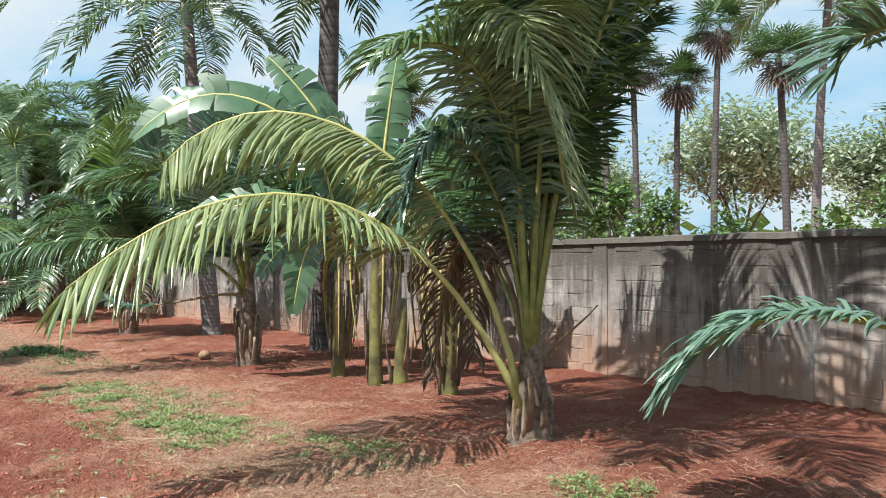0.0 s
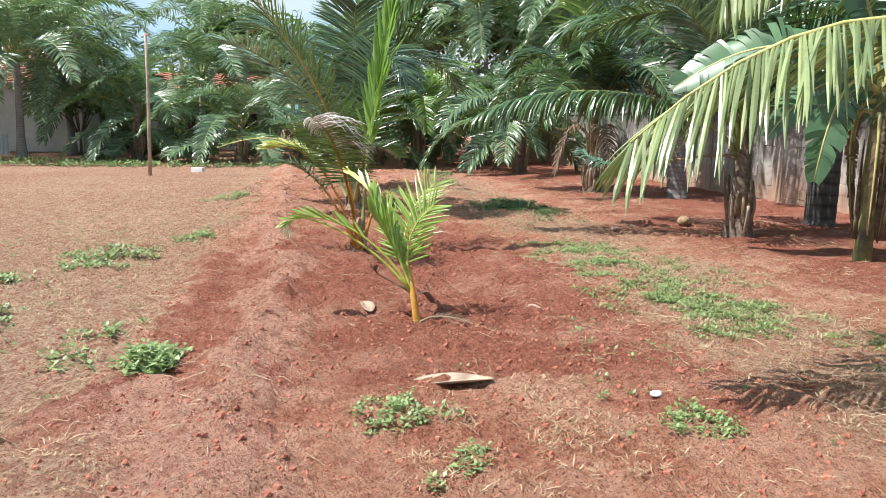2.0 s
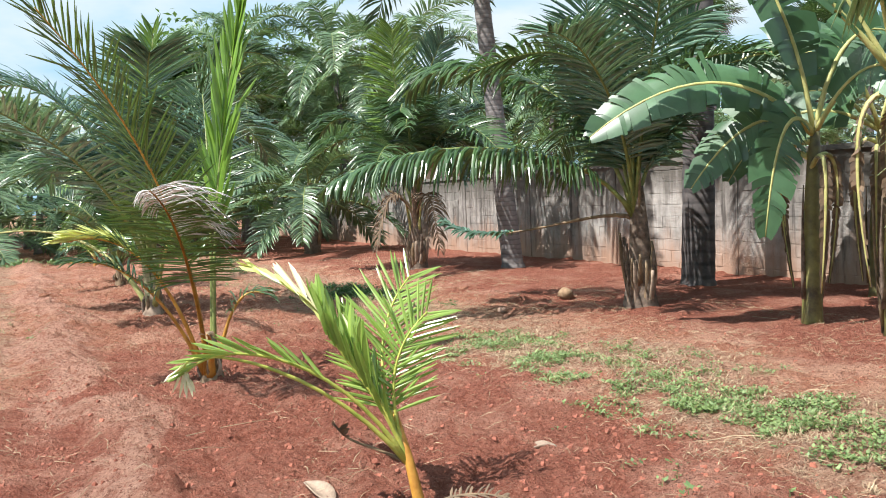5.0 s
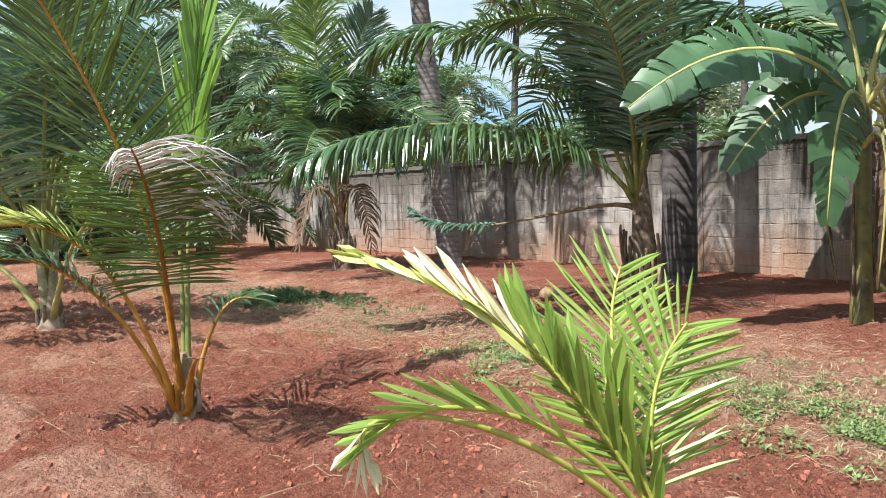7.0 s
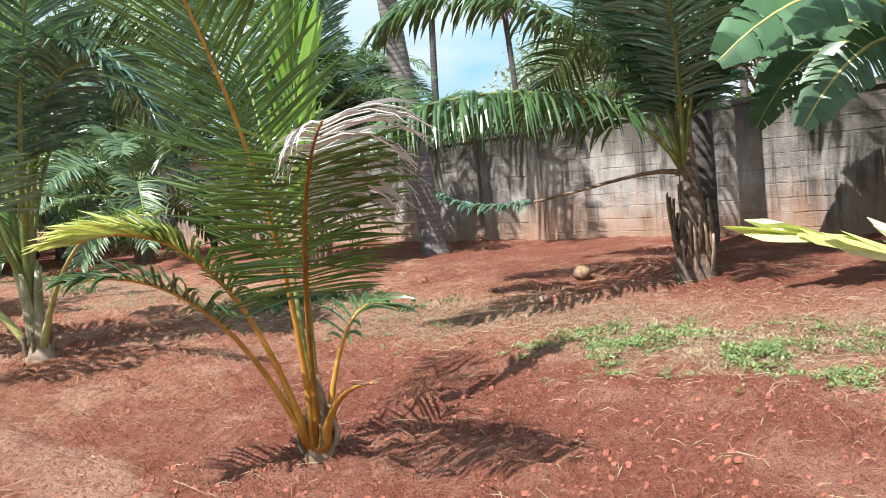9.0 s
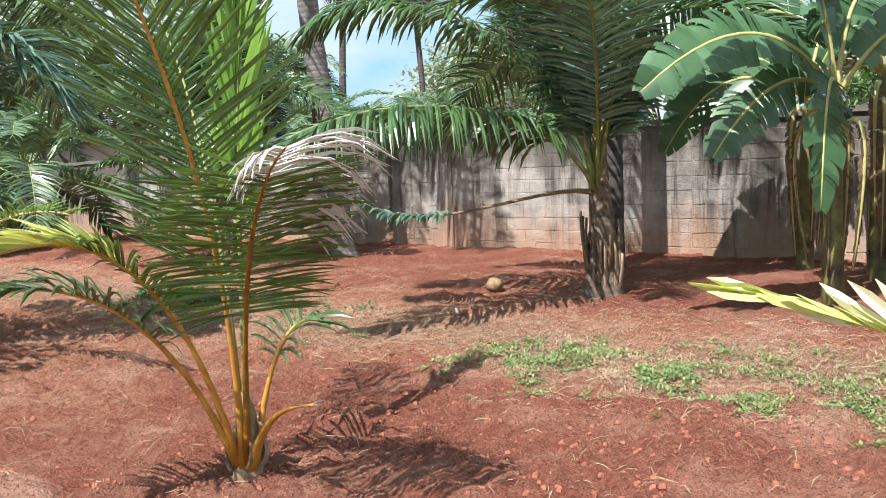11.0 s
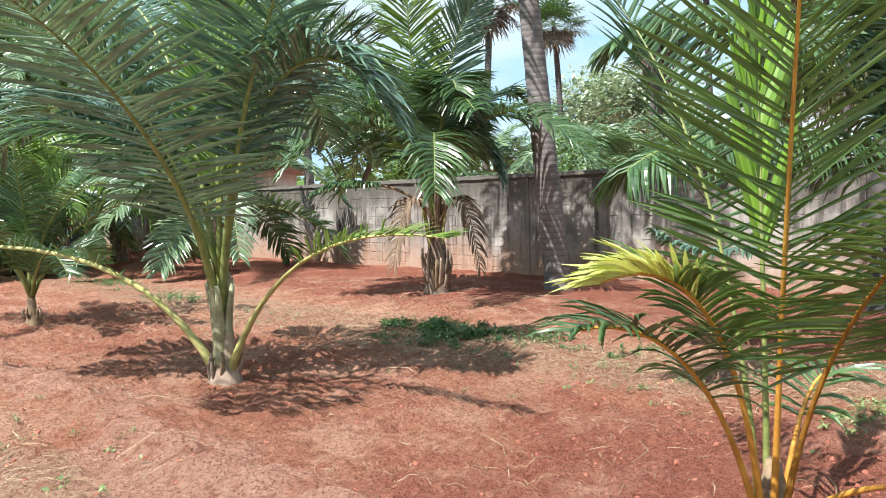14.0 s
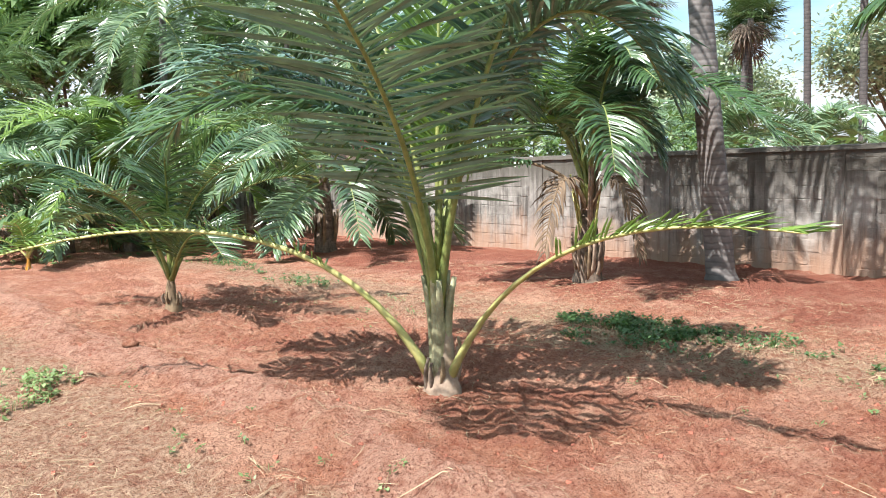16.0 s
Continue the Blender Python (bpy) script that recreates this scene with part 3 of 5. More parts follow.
# ---- palm parts ----
def sheath_bundle(palm, r, h, seed, stubs=6, mat=None):
    """The swollen foot of a palm: a rough butt wrapped in old leaf bases, some torn or cut."""
    rng = random.Random(seed)
    g = Geo()
    zs = [-0.12, 0.0, 0.12 * h + 0.03, 0.35 * h, 0.7 * h, h]
    g.tube([(rng.uniform(-0.01, 0.01), rng.uniform(-0.01, 0.01), z) for z in zs], [r * 1.25, r * 1.2, r * 1.0, r * 0.8, r * 0.6, r * 0.35], 12, 1.0, True, 0.10, rng)
    g.put("butt", mat or SHEATH, palm, "", True)
    for i in range(stubs):
        az = i * 2.4 + rng.uniform(-0.4, 0.4)
        out = Vector((math.cos(az), math.sin(az), 0))
        z0 = rng.uniform(0.0, 0.25) * h
        ln = rng.uniform(0.22, 0.5) * h
        p0 = out * r * 0.75 + Vector((0, 0, z0))
        p2 = p0 + out * ln * rng.uniform(0.0, 0.18) + Vector((0, 0, ln))
        p1 = (p0 + p2) / 2 + out * 0.03
        sg = Geo()
        us = [k / 5 for k in range(6)]
        sg.tube([bezier(p0, p1, p2, u) for u in us], [r * 0.30 * (1 - 0.62 * u) for u in us], 8, 0.45, True, 0.12, rng)
        sg.put("leaf_base", HUSK if i % 3 == 0 else (SHEATH if i % 3 == 1 else RIB_BROWN), palm, "", True)


def stalks(palm, seed, count, h, spread, mat, thick=0.03):
    """Bare leaf stalks that rise round the spear."""
    rng = random.Random(seed)
    for i in range(count):
        az = rng.uniform(0, 6.28)
        out = Vector((math.cos(az), math.sin(az), 0))
        g = Geo()
        a, c = out * 0.05 + Vector((0, 0, 0.05)), out * spread * rng.uniform(0.5, 1) + Vector((0, 0, h * rng.uniform(0.7, 1)))
        b = (a + c) / 2 - out * 0.03
        us = [k / 6 for k in range(7)]
        g.tube([bezier(a, b, c, u) for u in us], [thick * (1.3 - u * 0.8) for u in us], 7, 0.6)
        g.put("leaf_stalk", mat, palm, "", True)


def foot(d, r=0.05, z=0.06):
    v = Vector((d[0], d[1], 0))
    v = v.normalized() * r if v.length > 0.01 else v
    return Vector((v.x, v.y, z))


def fronds(palm, rows, common, top=None):
    """rows: half-way point, tip, and what differs from the common settings."""
    for i, (p1, p2, own) in enumerate(rows):
        k = dict(common)
        k.update(own)
        p0 = k.pop("start", None) or (Vector(top) if top else foot(p1))
        frond(palm, p0, Vector(p1), Vector(p2), seed=k.pop("seed", 11 + i * 7), **k)


# ---- the row of young palms ----
def build_sapling():
    e = thing("coconut_sapling", on_ground(-4.97, 6.70), "knee-high coconut sapling with yellow-green leaves in tilled soil", "sapling")
    up = (0.1, -0.9, 0.25)
    rows = [
        ((-0.19, 0.12, 0.70), (-0.13, 0.47, 1.08), dict(reach=0.30, count=26, face=up, splay=(26, 56), bare=0.26, droop=0.05, width=0.014, lift=0.14, tip_reach=0.5)),
        ((-0.12, 0.06, 0.62), (0.02, 0.20, 0.93), dict(reach=0.28, count=22, face=up, splay=(20, 58), bare=0.30, droop=0.08, width=0.013, lift=0.14, tip_reach=0.5)),
        ((-0.50, 0.20, 0.90), (-1.04, 0.50, 1.14), dict(reach=0.22, count=9, splay=(87, 89), bare=0.30, leaf=LEAF_YELLOW, width=0.026, lift=0.03, droop=0.02, tip_reach=0.7, label="bleached half-opened leaf")),
        ((-0.44, 0.16, 0.86), (-0.80, 0.36, 1.06), dict(reach=0.24, count=6, splay=(84, 88), bare=0.34, leaf=LEAF_CREAM, width=0.024, droop=0.03, tip_reach=0.7)),
        ((-0.50, -0.25, 0.77), (-0.86, -0.50, 0.78), dict(reach=0.20, count=12, splay=(72, 84), bare=0.34, width=0.017, droop=0.18)),
        ((-0.62, -0.33, 0.78), (-0.86, -0.50, 0.78), dict(reach=0.13, count=3, splay=(86, 89), bare=0.86, leaf=LEAF_CREAM, width=0.014, droop=0.5, tip_reach=0.8, lift=0.0)),
        ((-0.30, 0.04, 0.70), (-0.50, 0.10, 0.98), dict(reach=0.28, count=10, splay=(74, 84), bare=0.26, width=0.025, droop=0.04)),
        ((-0.24, 0.0, 0.62), (-0.40, -0.06, 0.88), dict(reach=0.26, count=10, splay=(70, 82), bare=0.26, width=0.025, droop=0.04)),
        ((-0.17, -0.02, 0.56), (-0.26, -0.04, 0.82), dict(reach=0.24, count=9, splay=(66, 80), bare=0.26, width=0.023, droop=0.04)),
        ((-0.28, 0.10, 0.66), (-0.44, 0.22, 0.90), dict(reach=0.26, count=9, splay=(68, 82), bare=0.26, width=0.023, droop=0.04)),
        ((0.20, 0.07, 0.09), (0.42, 0.15, 0.05), dict(reach=0.10, count=12, bare=0.3, width=0.010, leaf=LEAF_BROWN, rib=RIB_BROWN, thick=0.009, start=Vector((0.03, 0.0, 0.03)), label="withered leaf lying on the soil")),
        ((-0.24, -0.03, 0.34), (-0.34, -0.10, 0.44), dict(reach=0.08, count=4, bare=0.8, leaf=LEAF_BROWN, rib=RIB_BROWN, thick=0.008)),
    ]
    fronds(e, rows, dict(leaf=LEAF_LIME, rib=RIB_LIME, thick=0.010, split=True, detail=4, rise=0.25), top=(-0.05, 0.02, 0.24))
    g = Geo()
    g.tube([(0, 0, -0.08), (0.0, 0, 0.06), (-0.05, 0.02, 0.26), (-0.12, 0.05, 0.48)], [0.038, 0.030, 0.024, 0.016], 9, 0.8)
    g.put("stem", RIB_ORANGE, e, "", True)


def build_yellow_palm():
    e = thing("coconut_palm", on_ground(-7.41, 9.3), "young coconut palm with orange midribs and a withered leaf tip", "palm tree", "row of young coconut palms")
    cam_side = (0.15, -1.0, 0.2)
    rows = [
        ((-0.12, -0.38, 1.55), (-0.48, -1.25, 2.85), dict(reach=0.64, count=74, bare=0.30, split=True, splay=(28, 56), droop=0.10, lift=0.10, leaf=LEAF_OLIVE)),
        ((0.05, 0.20, 1.65), (0.16, 0.56, 3.15), dict(reach=0.55, count=34, splay=(74, 84), bare=0.36, leaf=LEAF_SPEAR, rib=RIB_GREEN, face=(0, -1, 0.1), width=0.034, droop=0.04, lift=0.12, tip_reach=0.6)),
        ((0.09, -0.48, 1.10), (0.27, -1.20, 1.58), dict(reach=0.47, count=60, bare=0.36, droop=0.22, splay=(0, 42), lift=0.05, leaf=LEAF_OLIVE, split=True, end=0.82, width=0.0135)),
        ((-0.36, -0.30, 1.02), (-0.86, -0.58, 1.22), dict(reach=0.34, count=24, bare=0.40, droop=0.9, splay=(35, 60), leaf=LEAF_OLIVE, end=0.72)),
        ((-0.42, -0.26, 0.84), (-0.92, -0.48, 1.05), dict(reach=0.36, count=30, bare=0.40, droop=0.9)),
        ((0.20, 0.10, 0.62), (0.42, 0.22, 0.70), dict(reach=0.3, count=12, bare=0.4, droop=0.9, thick=0.02)),
        ((0.14, -0.24, 0.34), (0.32, -0.62, 0.50), dict(reach=0.08, count=3, bare=0.9, leaf=LEAF_BROWN, thick=0.035, label="broken leaf stalk with a dry end")),
        ((-0.12, 0.35, 1.5), (-0.40, 0.85, 2.5), dict(reach=0.5, count=44, bare=0.4, droop=0.3, rib=RIB_GREEN)),
    ]
    common = dict(leaf=LEAF, rib=RIB_ORANGE, thick=0.018, width=0.0155, detail=4)
    fronds(e, rows, common)
    # withered and yellowed ends
    dry, gold = ((0.09, -0.48, 1.10), (0.27, -1.20, 1.58)), ((-0.36, -0.30, 1.02), (-0.86, -0.58, 1.22))
    ends = ((dry, LEAF_DRY, 0.60, 0.52, 1.5, (-5, 15), 40, 0.017, (-1,), "withered grey leaf tip"),
            (dry, LEAF_DRY, 0.80, 0.20, 3.2, (-25, 5), 22, 0.014, (1,), "withered grey leaf tip"),
            (gold, LEAF_YELLOW, 0.58, 0.27, 0.45, (66, 86), 28, 0.017, (1, -1), "yellowed leaf tip"))
    for (p1, p2), lf, bare, reach, droop, splay, count, wide, rows_on, label in ends:
        frond(e, foot(p1), Vector(p1), Vector(p2), reach, count, droop, bare, 0, 77, lf, RIB_ORANGE, 0.019, label, True, width=wide, splay=splay, tip_reach=0.7, sides=rows_on)
    sheath_bundle(e, 0.085, 0.42, 5, 6, RIB_BROWN)
    

def build_big_row_palm():
    e = thing("coconut_palm", on_ground(-10.3, 13.1), "coconut palm with green stalks and two low bare fronds", "palm tree", "row of young coconut palms")
    rows = [
        ((-1.28, 0.0, 1.12), (-3.40, 0.1, 0.98), dict(reach=0.26, count=70, rib=RIB_PALE, leaf=LEAF_FRESH, droop=0.5, lift=0.45, bare=0.35, missing=0.35, width=0.013)),
        ((0.72, -0.70, 1.04), (1.75, -1.95, 1.26), dict(reach=0.30, count=46, rib=RIB_PALE, leaf=LEAF_FRESH, droop=0.3, splay=(50, 80), bare=0.5, missing=0.2, width=0.014, tip_reach=0.7)),
        ((-0.30, -0.85, 1.96), (-0.80, -2.2, 2.75), dict(reach=0.95, count=58, droop=0.2, bare=0.28, splay=(8, 40), lift=0.1, split=True, leaf=LEAF_SKY_SHEEN, width=0.032)),
        ((0.0, 0.10, 2.1), (0.05, 0.32, 3.9), dict(reach=0.6, count=60, splay=(45, 66), bare=0.36, leaf=LEAF_FRESH, face=(0, -1, 0.1))),
        ((0.55, -0.30, 2.45), (1.45, -0.55, 2.15), dict(reach=0.85, count=84, droop=0.9, leaf=LEAF_SKY_SHEEN)),
        ((-0.95, 0.45, 2.3), (-2.2, 0.9, 1.9), dict(reach=0.75, count=80, droop=0.9)),
        ((0.40, -0.55, 2.5), (0.85, -1.1, 3.3), dict(reach=0.8, count=70, droop=0.4, leaf=LEAF_SKY_SHEEN)),
        ((0.35, 0.95, 2.5), (0.8, 2.2, 2.2), dict(reach=0.75, count=70, droop=0.8)),
        ((-0.5, 0.55, 2.8), (-1.3, 1.3, 3.5), dict(reach=0.7, count=70, droop=0.5)),
        ((0.55, 0.3, 2.9), (1.5, 0.7, 3.5), dict(reach=0.75, count=76, droop=0.6, leaf=LEAF_SKY_SHEEN)),
        ((-0.75, -0.2, 2.6), (-1.9, -0.5, 3.1), dict(reach=0.8, count=76, droop=0.6, leaf=LEAF_SKY_SHEEN)),
    ]
    fronds(e, rows[:2], dict(leaf=LEAF, thick=0.036, bare=0.38, width=0.024))
    fronds(e, rows[2:], dict(leaf=LEAF_SKY_SHEEN, rib=RIB_GREEN, thick=0.034, bare=0.30, width=0.030, rise=0.55), top=(-0.02, 0.0, 0.45))
    crown(e, (0, 0, 0.9), 2, 3.3, 19, reach=0.8, leaflets=80, low=45, high=84, droop=0.6, width=0.027, turn=40, arch=0.7)
    sheath_bundle(e, 0.12, 0.6, 15, 10, HUSK)
    stalks(e, 18, 7, 1.1, 0.17, PALE_SHEATH, 0.05)


def build_small_palms():
    e = thing("coconut_palm", on_ground(-13.48, 17.09), "small coconut palm on bare red soil", "palm tree", "row of young coconut palms")
    crown(e, (0, 0, 0.35), 12, 2.5, 24, reach=0.5, leaflets=60, low=34, high=84, droop=0.5, width=0.022, thick=0.024)
    sheath_bundle(e, 0.09, 0.45, 25, 6, RIB_BROWN)
    e = thing("coconut_sapling", on_ground(-17.7, 22.3), "small yellow-green coconut sapling in the row", "sapling")
    crown(e, (0, 0, 0.25), 6, 1.1, 34, reach=0.28, leaflets=24, low=30, high=80, leaf=LEAF_FRESH, rib=RIB_PALE, width=0.03, thick=0.016)
    sheath_bundle(e, 0.05, 0.3, 35, 3, RIB_ORANGE)
    p = at(3.2, -5.4)
    e = thing("coconut_sapling", on_ground(p.x, p.y), "tiny coconut seedling in a weeded hollow", "sapling")
    crown(e, (0, 0, 0.05), 4, 0.42, 44, reach=0.14, leaflets=10, low=40, high=80, leaf=LEAF_FRESH, rib=RIB_PALE, width=0.03, thick=0.01)


# ---- the row by the wall ----
def build_wall_palms():
    e = thing("coconut_palm", on_ground(-3.83, 13.37), "dense coconut palm with hanging fronds by the wall", "palm tree", "coconut palms along the wall")
    rows = [
        ((-1.35, 0.15, 2.90), (-2.95, 0.45, 2.90), dict(reach=0.8, count=100, droop=1.4, lift=0.05, leaf=LEAF)),
        ((-1.65, -0.65, 2.0), (-3.35, -1.45, 1.68), dict(reach=0.85, count=110, droop=2.4, lift=0.0, leaf=LEAF)),
        ((-1.22, 0.18, 1.02), (-2.51, 0.36, 1.14), dict(reach=0.35, count=40, droop=1.4, bare=0.62, rib=RIB_BROWN)),
        ((-0.38, 0.07, 2.6), (-0.58, 0.18, 4.03), dict(reach=0.85, count=84, face=(0.35, -0.9, 0.2), droop=0.3)),
        ((0.10, 0.19, 2.55), (0.74, 0.4, 3.6), dict(reach=0.85, count=84, droop=0.4, face=(0.35, -0.9, 0.3))),
        ((0.45, 0.25, 2.3), (1.37, 0.61, 2.95), dict(reach=0.85, count=84, droop=0.6)),
        ((-0.35, -0.75, 2.6), (-0.9, -1.7, 3.1), dict(reach=0.75, count=70, droop=0.6)),
        ((0.15, -0.6, 2.9), (0.3, -1.3, 3.9), dict(reach=0.75, count=70, droop=0.4)),
    ]
    fronds(e, rows, dict(leaf=LEAF_SKY_SHEEN, rib=RIB_GREEN, thick=0.032, bare=0.20, width=0.03, rise=0.45), top=(-0.05, 0.0, 1.1))
    crown(e, (-0.05, 0, 1.3), 4, 3.4, 49, reach=0.85, leaflets=80, low=58, high=84, droop=1.2, width=0.03, turn=70, arch=0.8)
    sheath_bundle(e, 0.18, 1.5, 45, 28)
    stalks(e, 48, 3, 1.9, 0.2, RIB_BROWN, 0.034)

    e = thing("coconut_palm", on_ground(0.17, 7.94), "coconut palm with long fronds arching over red soil", "palm tree", "coconut palms along the wall")
    rows = [
        ((-1.58, -0.86, 2.10), (-3.20, -2.22, 1.46), dict(reach=0.90, count=96, droop=0.5, lift=-0.35, bare=0.34, leaf=LEAF_SUNLIT, rib=RIB_PALE, splay=(8, 66), rise=0.12, width=0.024, start=Vector((-0.05, -0.1, 0.25)))),
        ((-1.45, -0.27, 2.72), (-3.10, -0.78, 2.45), dict(reach=0.85, leaf=LEAF_SUNLIT, rib=RIB_PALE, count=90, droop=0.7, lift=-0.6, width=0.026, start=Vector((-0.08, -0.05, 0.3)))),
        # paler leaf colour stands for sun on this frond
        ((-0.32, -0.42, 3.0), (-1.25, -1.2, 3.2), dict(reach=0.9, count=90, droop=1.3, leaf=LEAF_HAZED)),
        ((0.06, 0.0, 2.93), (0.23, 0.11, 4.85), dict(reach=0.8, count=80, droop=0.5, face=(0, -1, 0.1))),
        ((0.45, 0.2, 3.1), (1.32, 0.57, 4.2), dict(reach=0.85, count=90, droop=0.6, leaf=LEAF_FRESH, rib=RIB_PALE)),
        ((-0.20, -0.80, 3.55), (0.22, -1.2, 2.18), dict(reach=0.75, count=110, droop=1.6, leaf=LEAF_SUNLIT, width=0.024)),
        ((-0.64, 0.57, 2.06), (-1.5, 0.95, 1.97), dict(reach=0.75, count=76, droop=1.4)),
        ((-0.35, 1.0, 2.5), (-1.0, 2.1, 2.4), dict(reach=0.85, count=80, droop=1.1)),
        ((-0.25, -0.2, 3.5), (-0.75, -0.7, 4.2), dict(reach=0.95, count=90, droop=1.2)),
        ((-0.5, -0.2, 2.6), (-1.15, -0.5, 2.1), dict(reach=0.7, count=80, droop=1.8, leaf=LEAF_SKY_SHEEN)),
        ((0.30, 0.3, 3.4), (0.7, 0.9, 4.4), dict(reach=0.9, count=90, droop=0.9)),
        ((0.6, 0.45, 3.1), (1.2, 0.9, 4.0), dict(reach=0.75, count=84, droop=0.8)),
        # upper and rear fronds, mostly unseen, added to shade the wall and soil
        ((0.3, 0.1, 3.6), (0.9, 0.2, 5.8), dict(reach=0.9, count=80, droop=0.7)),
        ((-0.3, 0.2, 3.8), (-0.8, 0.6, 5.8), dict(reach=0.9, count=80, droop=0.7)),
        ((0.5, -0.3, 3.9), (1.5, -0.8, 5.4), dict(reach=0.9, count=80, droop=0.8)),
        ((0.2, 0.6, 3.8), (0.6, 1.6, 5.6), dict(reach=0.9, count=80, droop=0.8)),
        ((0.9, 0.1, 4.3), (2.4, 0.2, 5.3), dict(reach=0.9, count=80, droop=0.8)),
        ((0.9, -0.9, 4.4), (1.9, -2.2, 4.5), dict(reach=0.9, count=80, droop=0.8)),
        ((0.3, 1.2, 3.8), (0.5, 2.4, 3.9), dict(reach=0.9, count=70, droop=0.9)),
        ((-0.1, 1.3, 4.0), (-0.1, 2.6, 4.3), dict(reach=0.9, count=70, droop=0.9)),
        ((0.7, 1.1, 3.9), (1.2, 2.2, 4.2), dict(reach=0.9, count=70, droop=0.9)),
        ((0.2, -1.2, 4.3), (0.4, -2.9, 3.9), dict(reach=0.95, count=90, droop=0.8)),
        ((-0.5, -1.0, 4.3), (-0.9, -2.6, 4.0), dict(reach=0.95, count=90, droop=0.8)),
        ((0.5, 0.95, 3.2), (1.1, 2.1, 3.8), dict(reach=0.85, count=84, droop=0.8)),
        # hanging debris, its brown fronds also added to darken the shaded gap behind
        ((-0.5, 0.5, 1.9), (-0.9, 0.8, 0.5), dict(reach=0.6, count=50, droop=2.0, leaf=LEAF_BROWN, rib=RIB_BROWN, label="dead hanging frond")),
        ((-0.3, 0.9, 2.0), (-0.5, 1.5, 0.6), dict(reach=0.6, count=50, droop=2.0, leaf=LEAF_BROWN, rib=RIB_BROWN, label="dead hanging frond")),
        ((0.30, 0.02, 0.95), (0.62, 0.05, 1.25), dict(reach=0.03, count=2, bare=0.9, leaf=LEAF_BROWN, rib=RIB_BROWN, thick=0.03, droop=1.5)),
    ]
    fronds(e, rows, dict(leaf=LEAF, rib=RIB_GREEN, thick=0.036, bare=0.28, width=0.030, rise=0.5), top=(0.0, 0.0, 0.55))
    sheath_bundle(e, 0.2, 0.95, 55, 26)
    stalks(e, 58, 3, 1.7, 0.15, RIB_GREEN, 0.036)

    e = thing("coconut_palm", on_ground(3.24, 4.55), "coconut palm reaching a low frond across the path", "palm tree", "coconut palms along the wall")
    rows = [
        ((-1.45, 0.90, 1.3), (-2.35, 1.28, 0.78), dict(reach=0.55, count=80, droop=1.0, splay=(20, 55))),
        ((-1.0, 0.24, 2.62), (-1.68, 0.32, 2.65), dict(reach=0.6, count=70)),
    ]
    fronds(e, rows, dict(leaf=LEAF_SKY_SHEEN, rib=RIB_GREEN, thick=0.045, bare=0.38, width=0.026), top=(0, 0, 0.6))
    crown(e, (0, 0, 0.8), 9, 3.4, 66, reach=0.7, leaflets=76, low=66, high=84, width=0.03)
    sheath_bundle(e, 0.22, 0.9, 65, 10)

    e = thing("coconut_palm", on_ground(-8.07, 19.0), "coconut palm with dark upright fronds before the wall", "palm tree", "coconut palms along the wall")
    rows = [
        ((-0.25, 0.02, 3.1), (-0.36, 0.12, 4.84), dict(reach=0.8, count=70, face=(0, -1, 0.1), droop=0.3, leaf=LEAF_FRESH)),
        ((0.18, 0.09, 3.2), (0.66, 0.17, 4.57), dict(reach=0.7, count=70, face=(0, -1, 0.1), splay=(30, 55), droop=0.2, leaf=LEAF_SKY_SHEEN)),
        ((-0.85, -0.15, 1.75), (-1.85, -0.31, 1.65), dict(droop=1.6, reach=0.35, bare=0.5, rib=RIB_BROWN)),
        ((0.41, 0.08, 2.4), (1.01, 0.05, 1.86), dict(droop=1.2, leaf=LEAF_SKY_SHEEN)),
        ((-1.05, 0.06, 3.0), (-2.06, 0.0, 2.55), dict(droop=1.1)),
        ((0.7, 0.4, 2.9), (1.7, 0.9, 3.1), dict(droop=0.9)),
        ((0.1, -0.7, 2.9), (0.2, -1.6, 3.0), dict(droop=1.0)),
        ((-0.5, 0.7, 3.0), (-1.2, 1.5, 3.2), dict(droop=0.9)),
        ((0.4, 0.9, 2.6), (0.9, 2.0, 2.3), dict(droop=1.0)),
    ]
    fronds(e, rows, dict(leaf=LEAF, rib=RIB_GREEN, thick=0.042, bare=0.28, width=0.032, reach=0.75, count=80, rise=0.45), top=(0, 0, 1.1))
    crown(e, (0, 0, 1.5), 8, 3.2, 79, reach=0.8, leaflets=70, low=35, high=80, droop=1.2, width=0.032, turn=10, arch=0.8)
    sheath_bundle(e, 0.2, 1.1, 75, 22)
    stalks(e, 78, 7, 2.2, 0.28, HUSK, 0.036)
    stalks(e, 81, 4, 1.8, 0.30, RIB_PALE, 0.034)
    fronds(e, [((0.35, -0.35, 1.5), (0.6, -0.6, 0.45), {}), ((-0.4, -0.2, 1.5), (-0.7, -0.45, 0.5), {})], dict(leaf=LEAF_BROWN, rib=RIB_BROWN, thick=0.03, reach=0.45, count=40, droop=2.0, label="dead hanging frond"), top=(0, 0, 1.0))


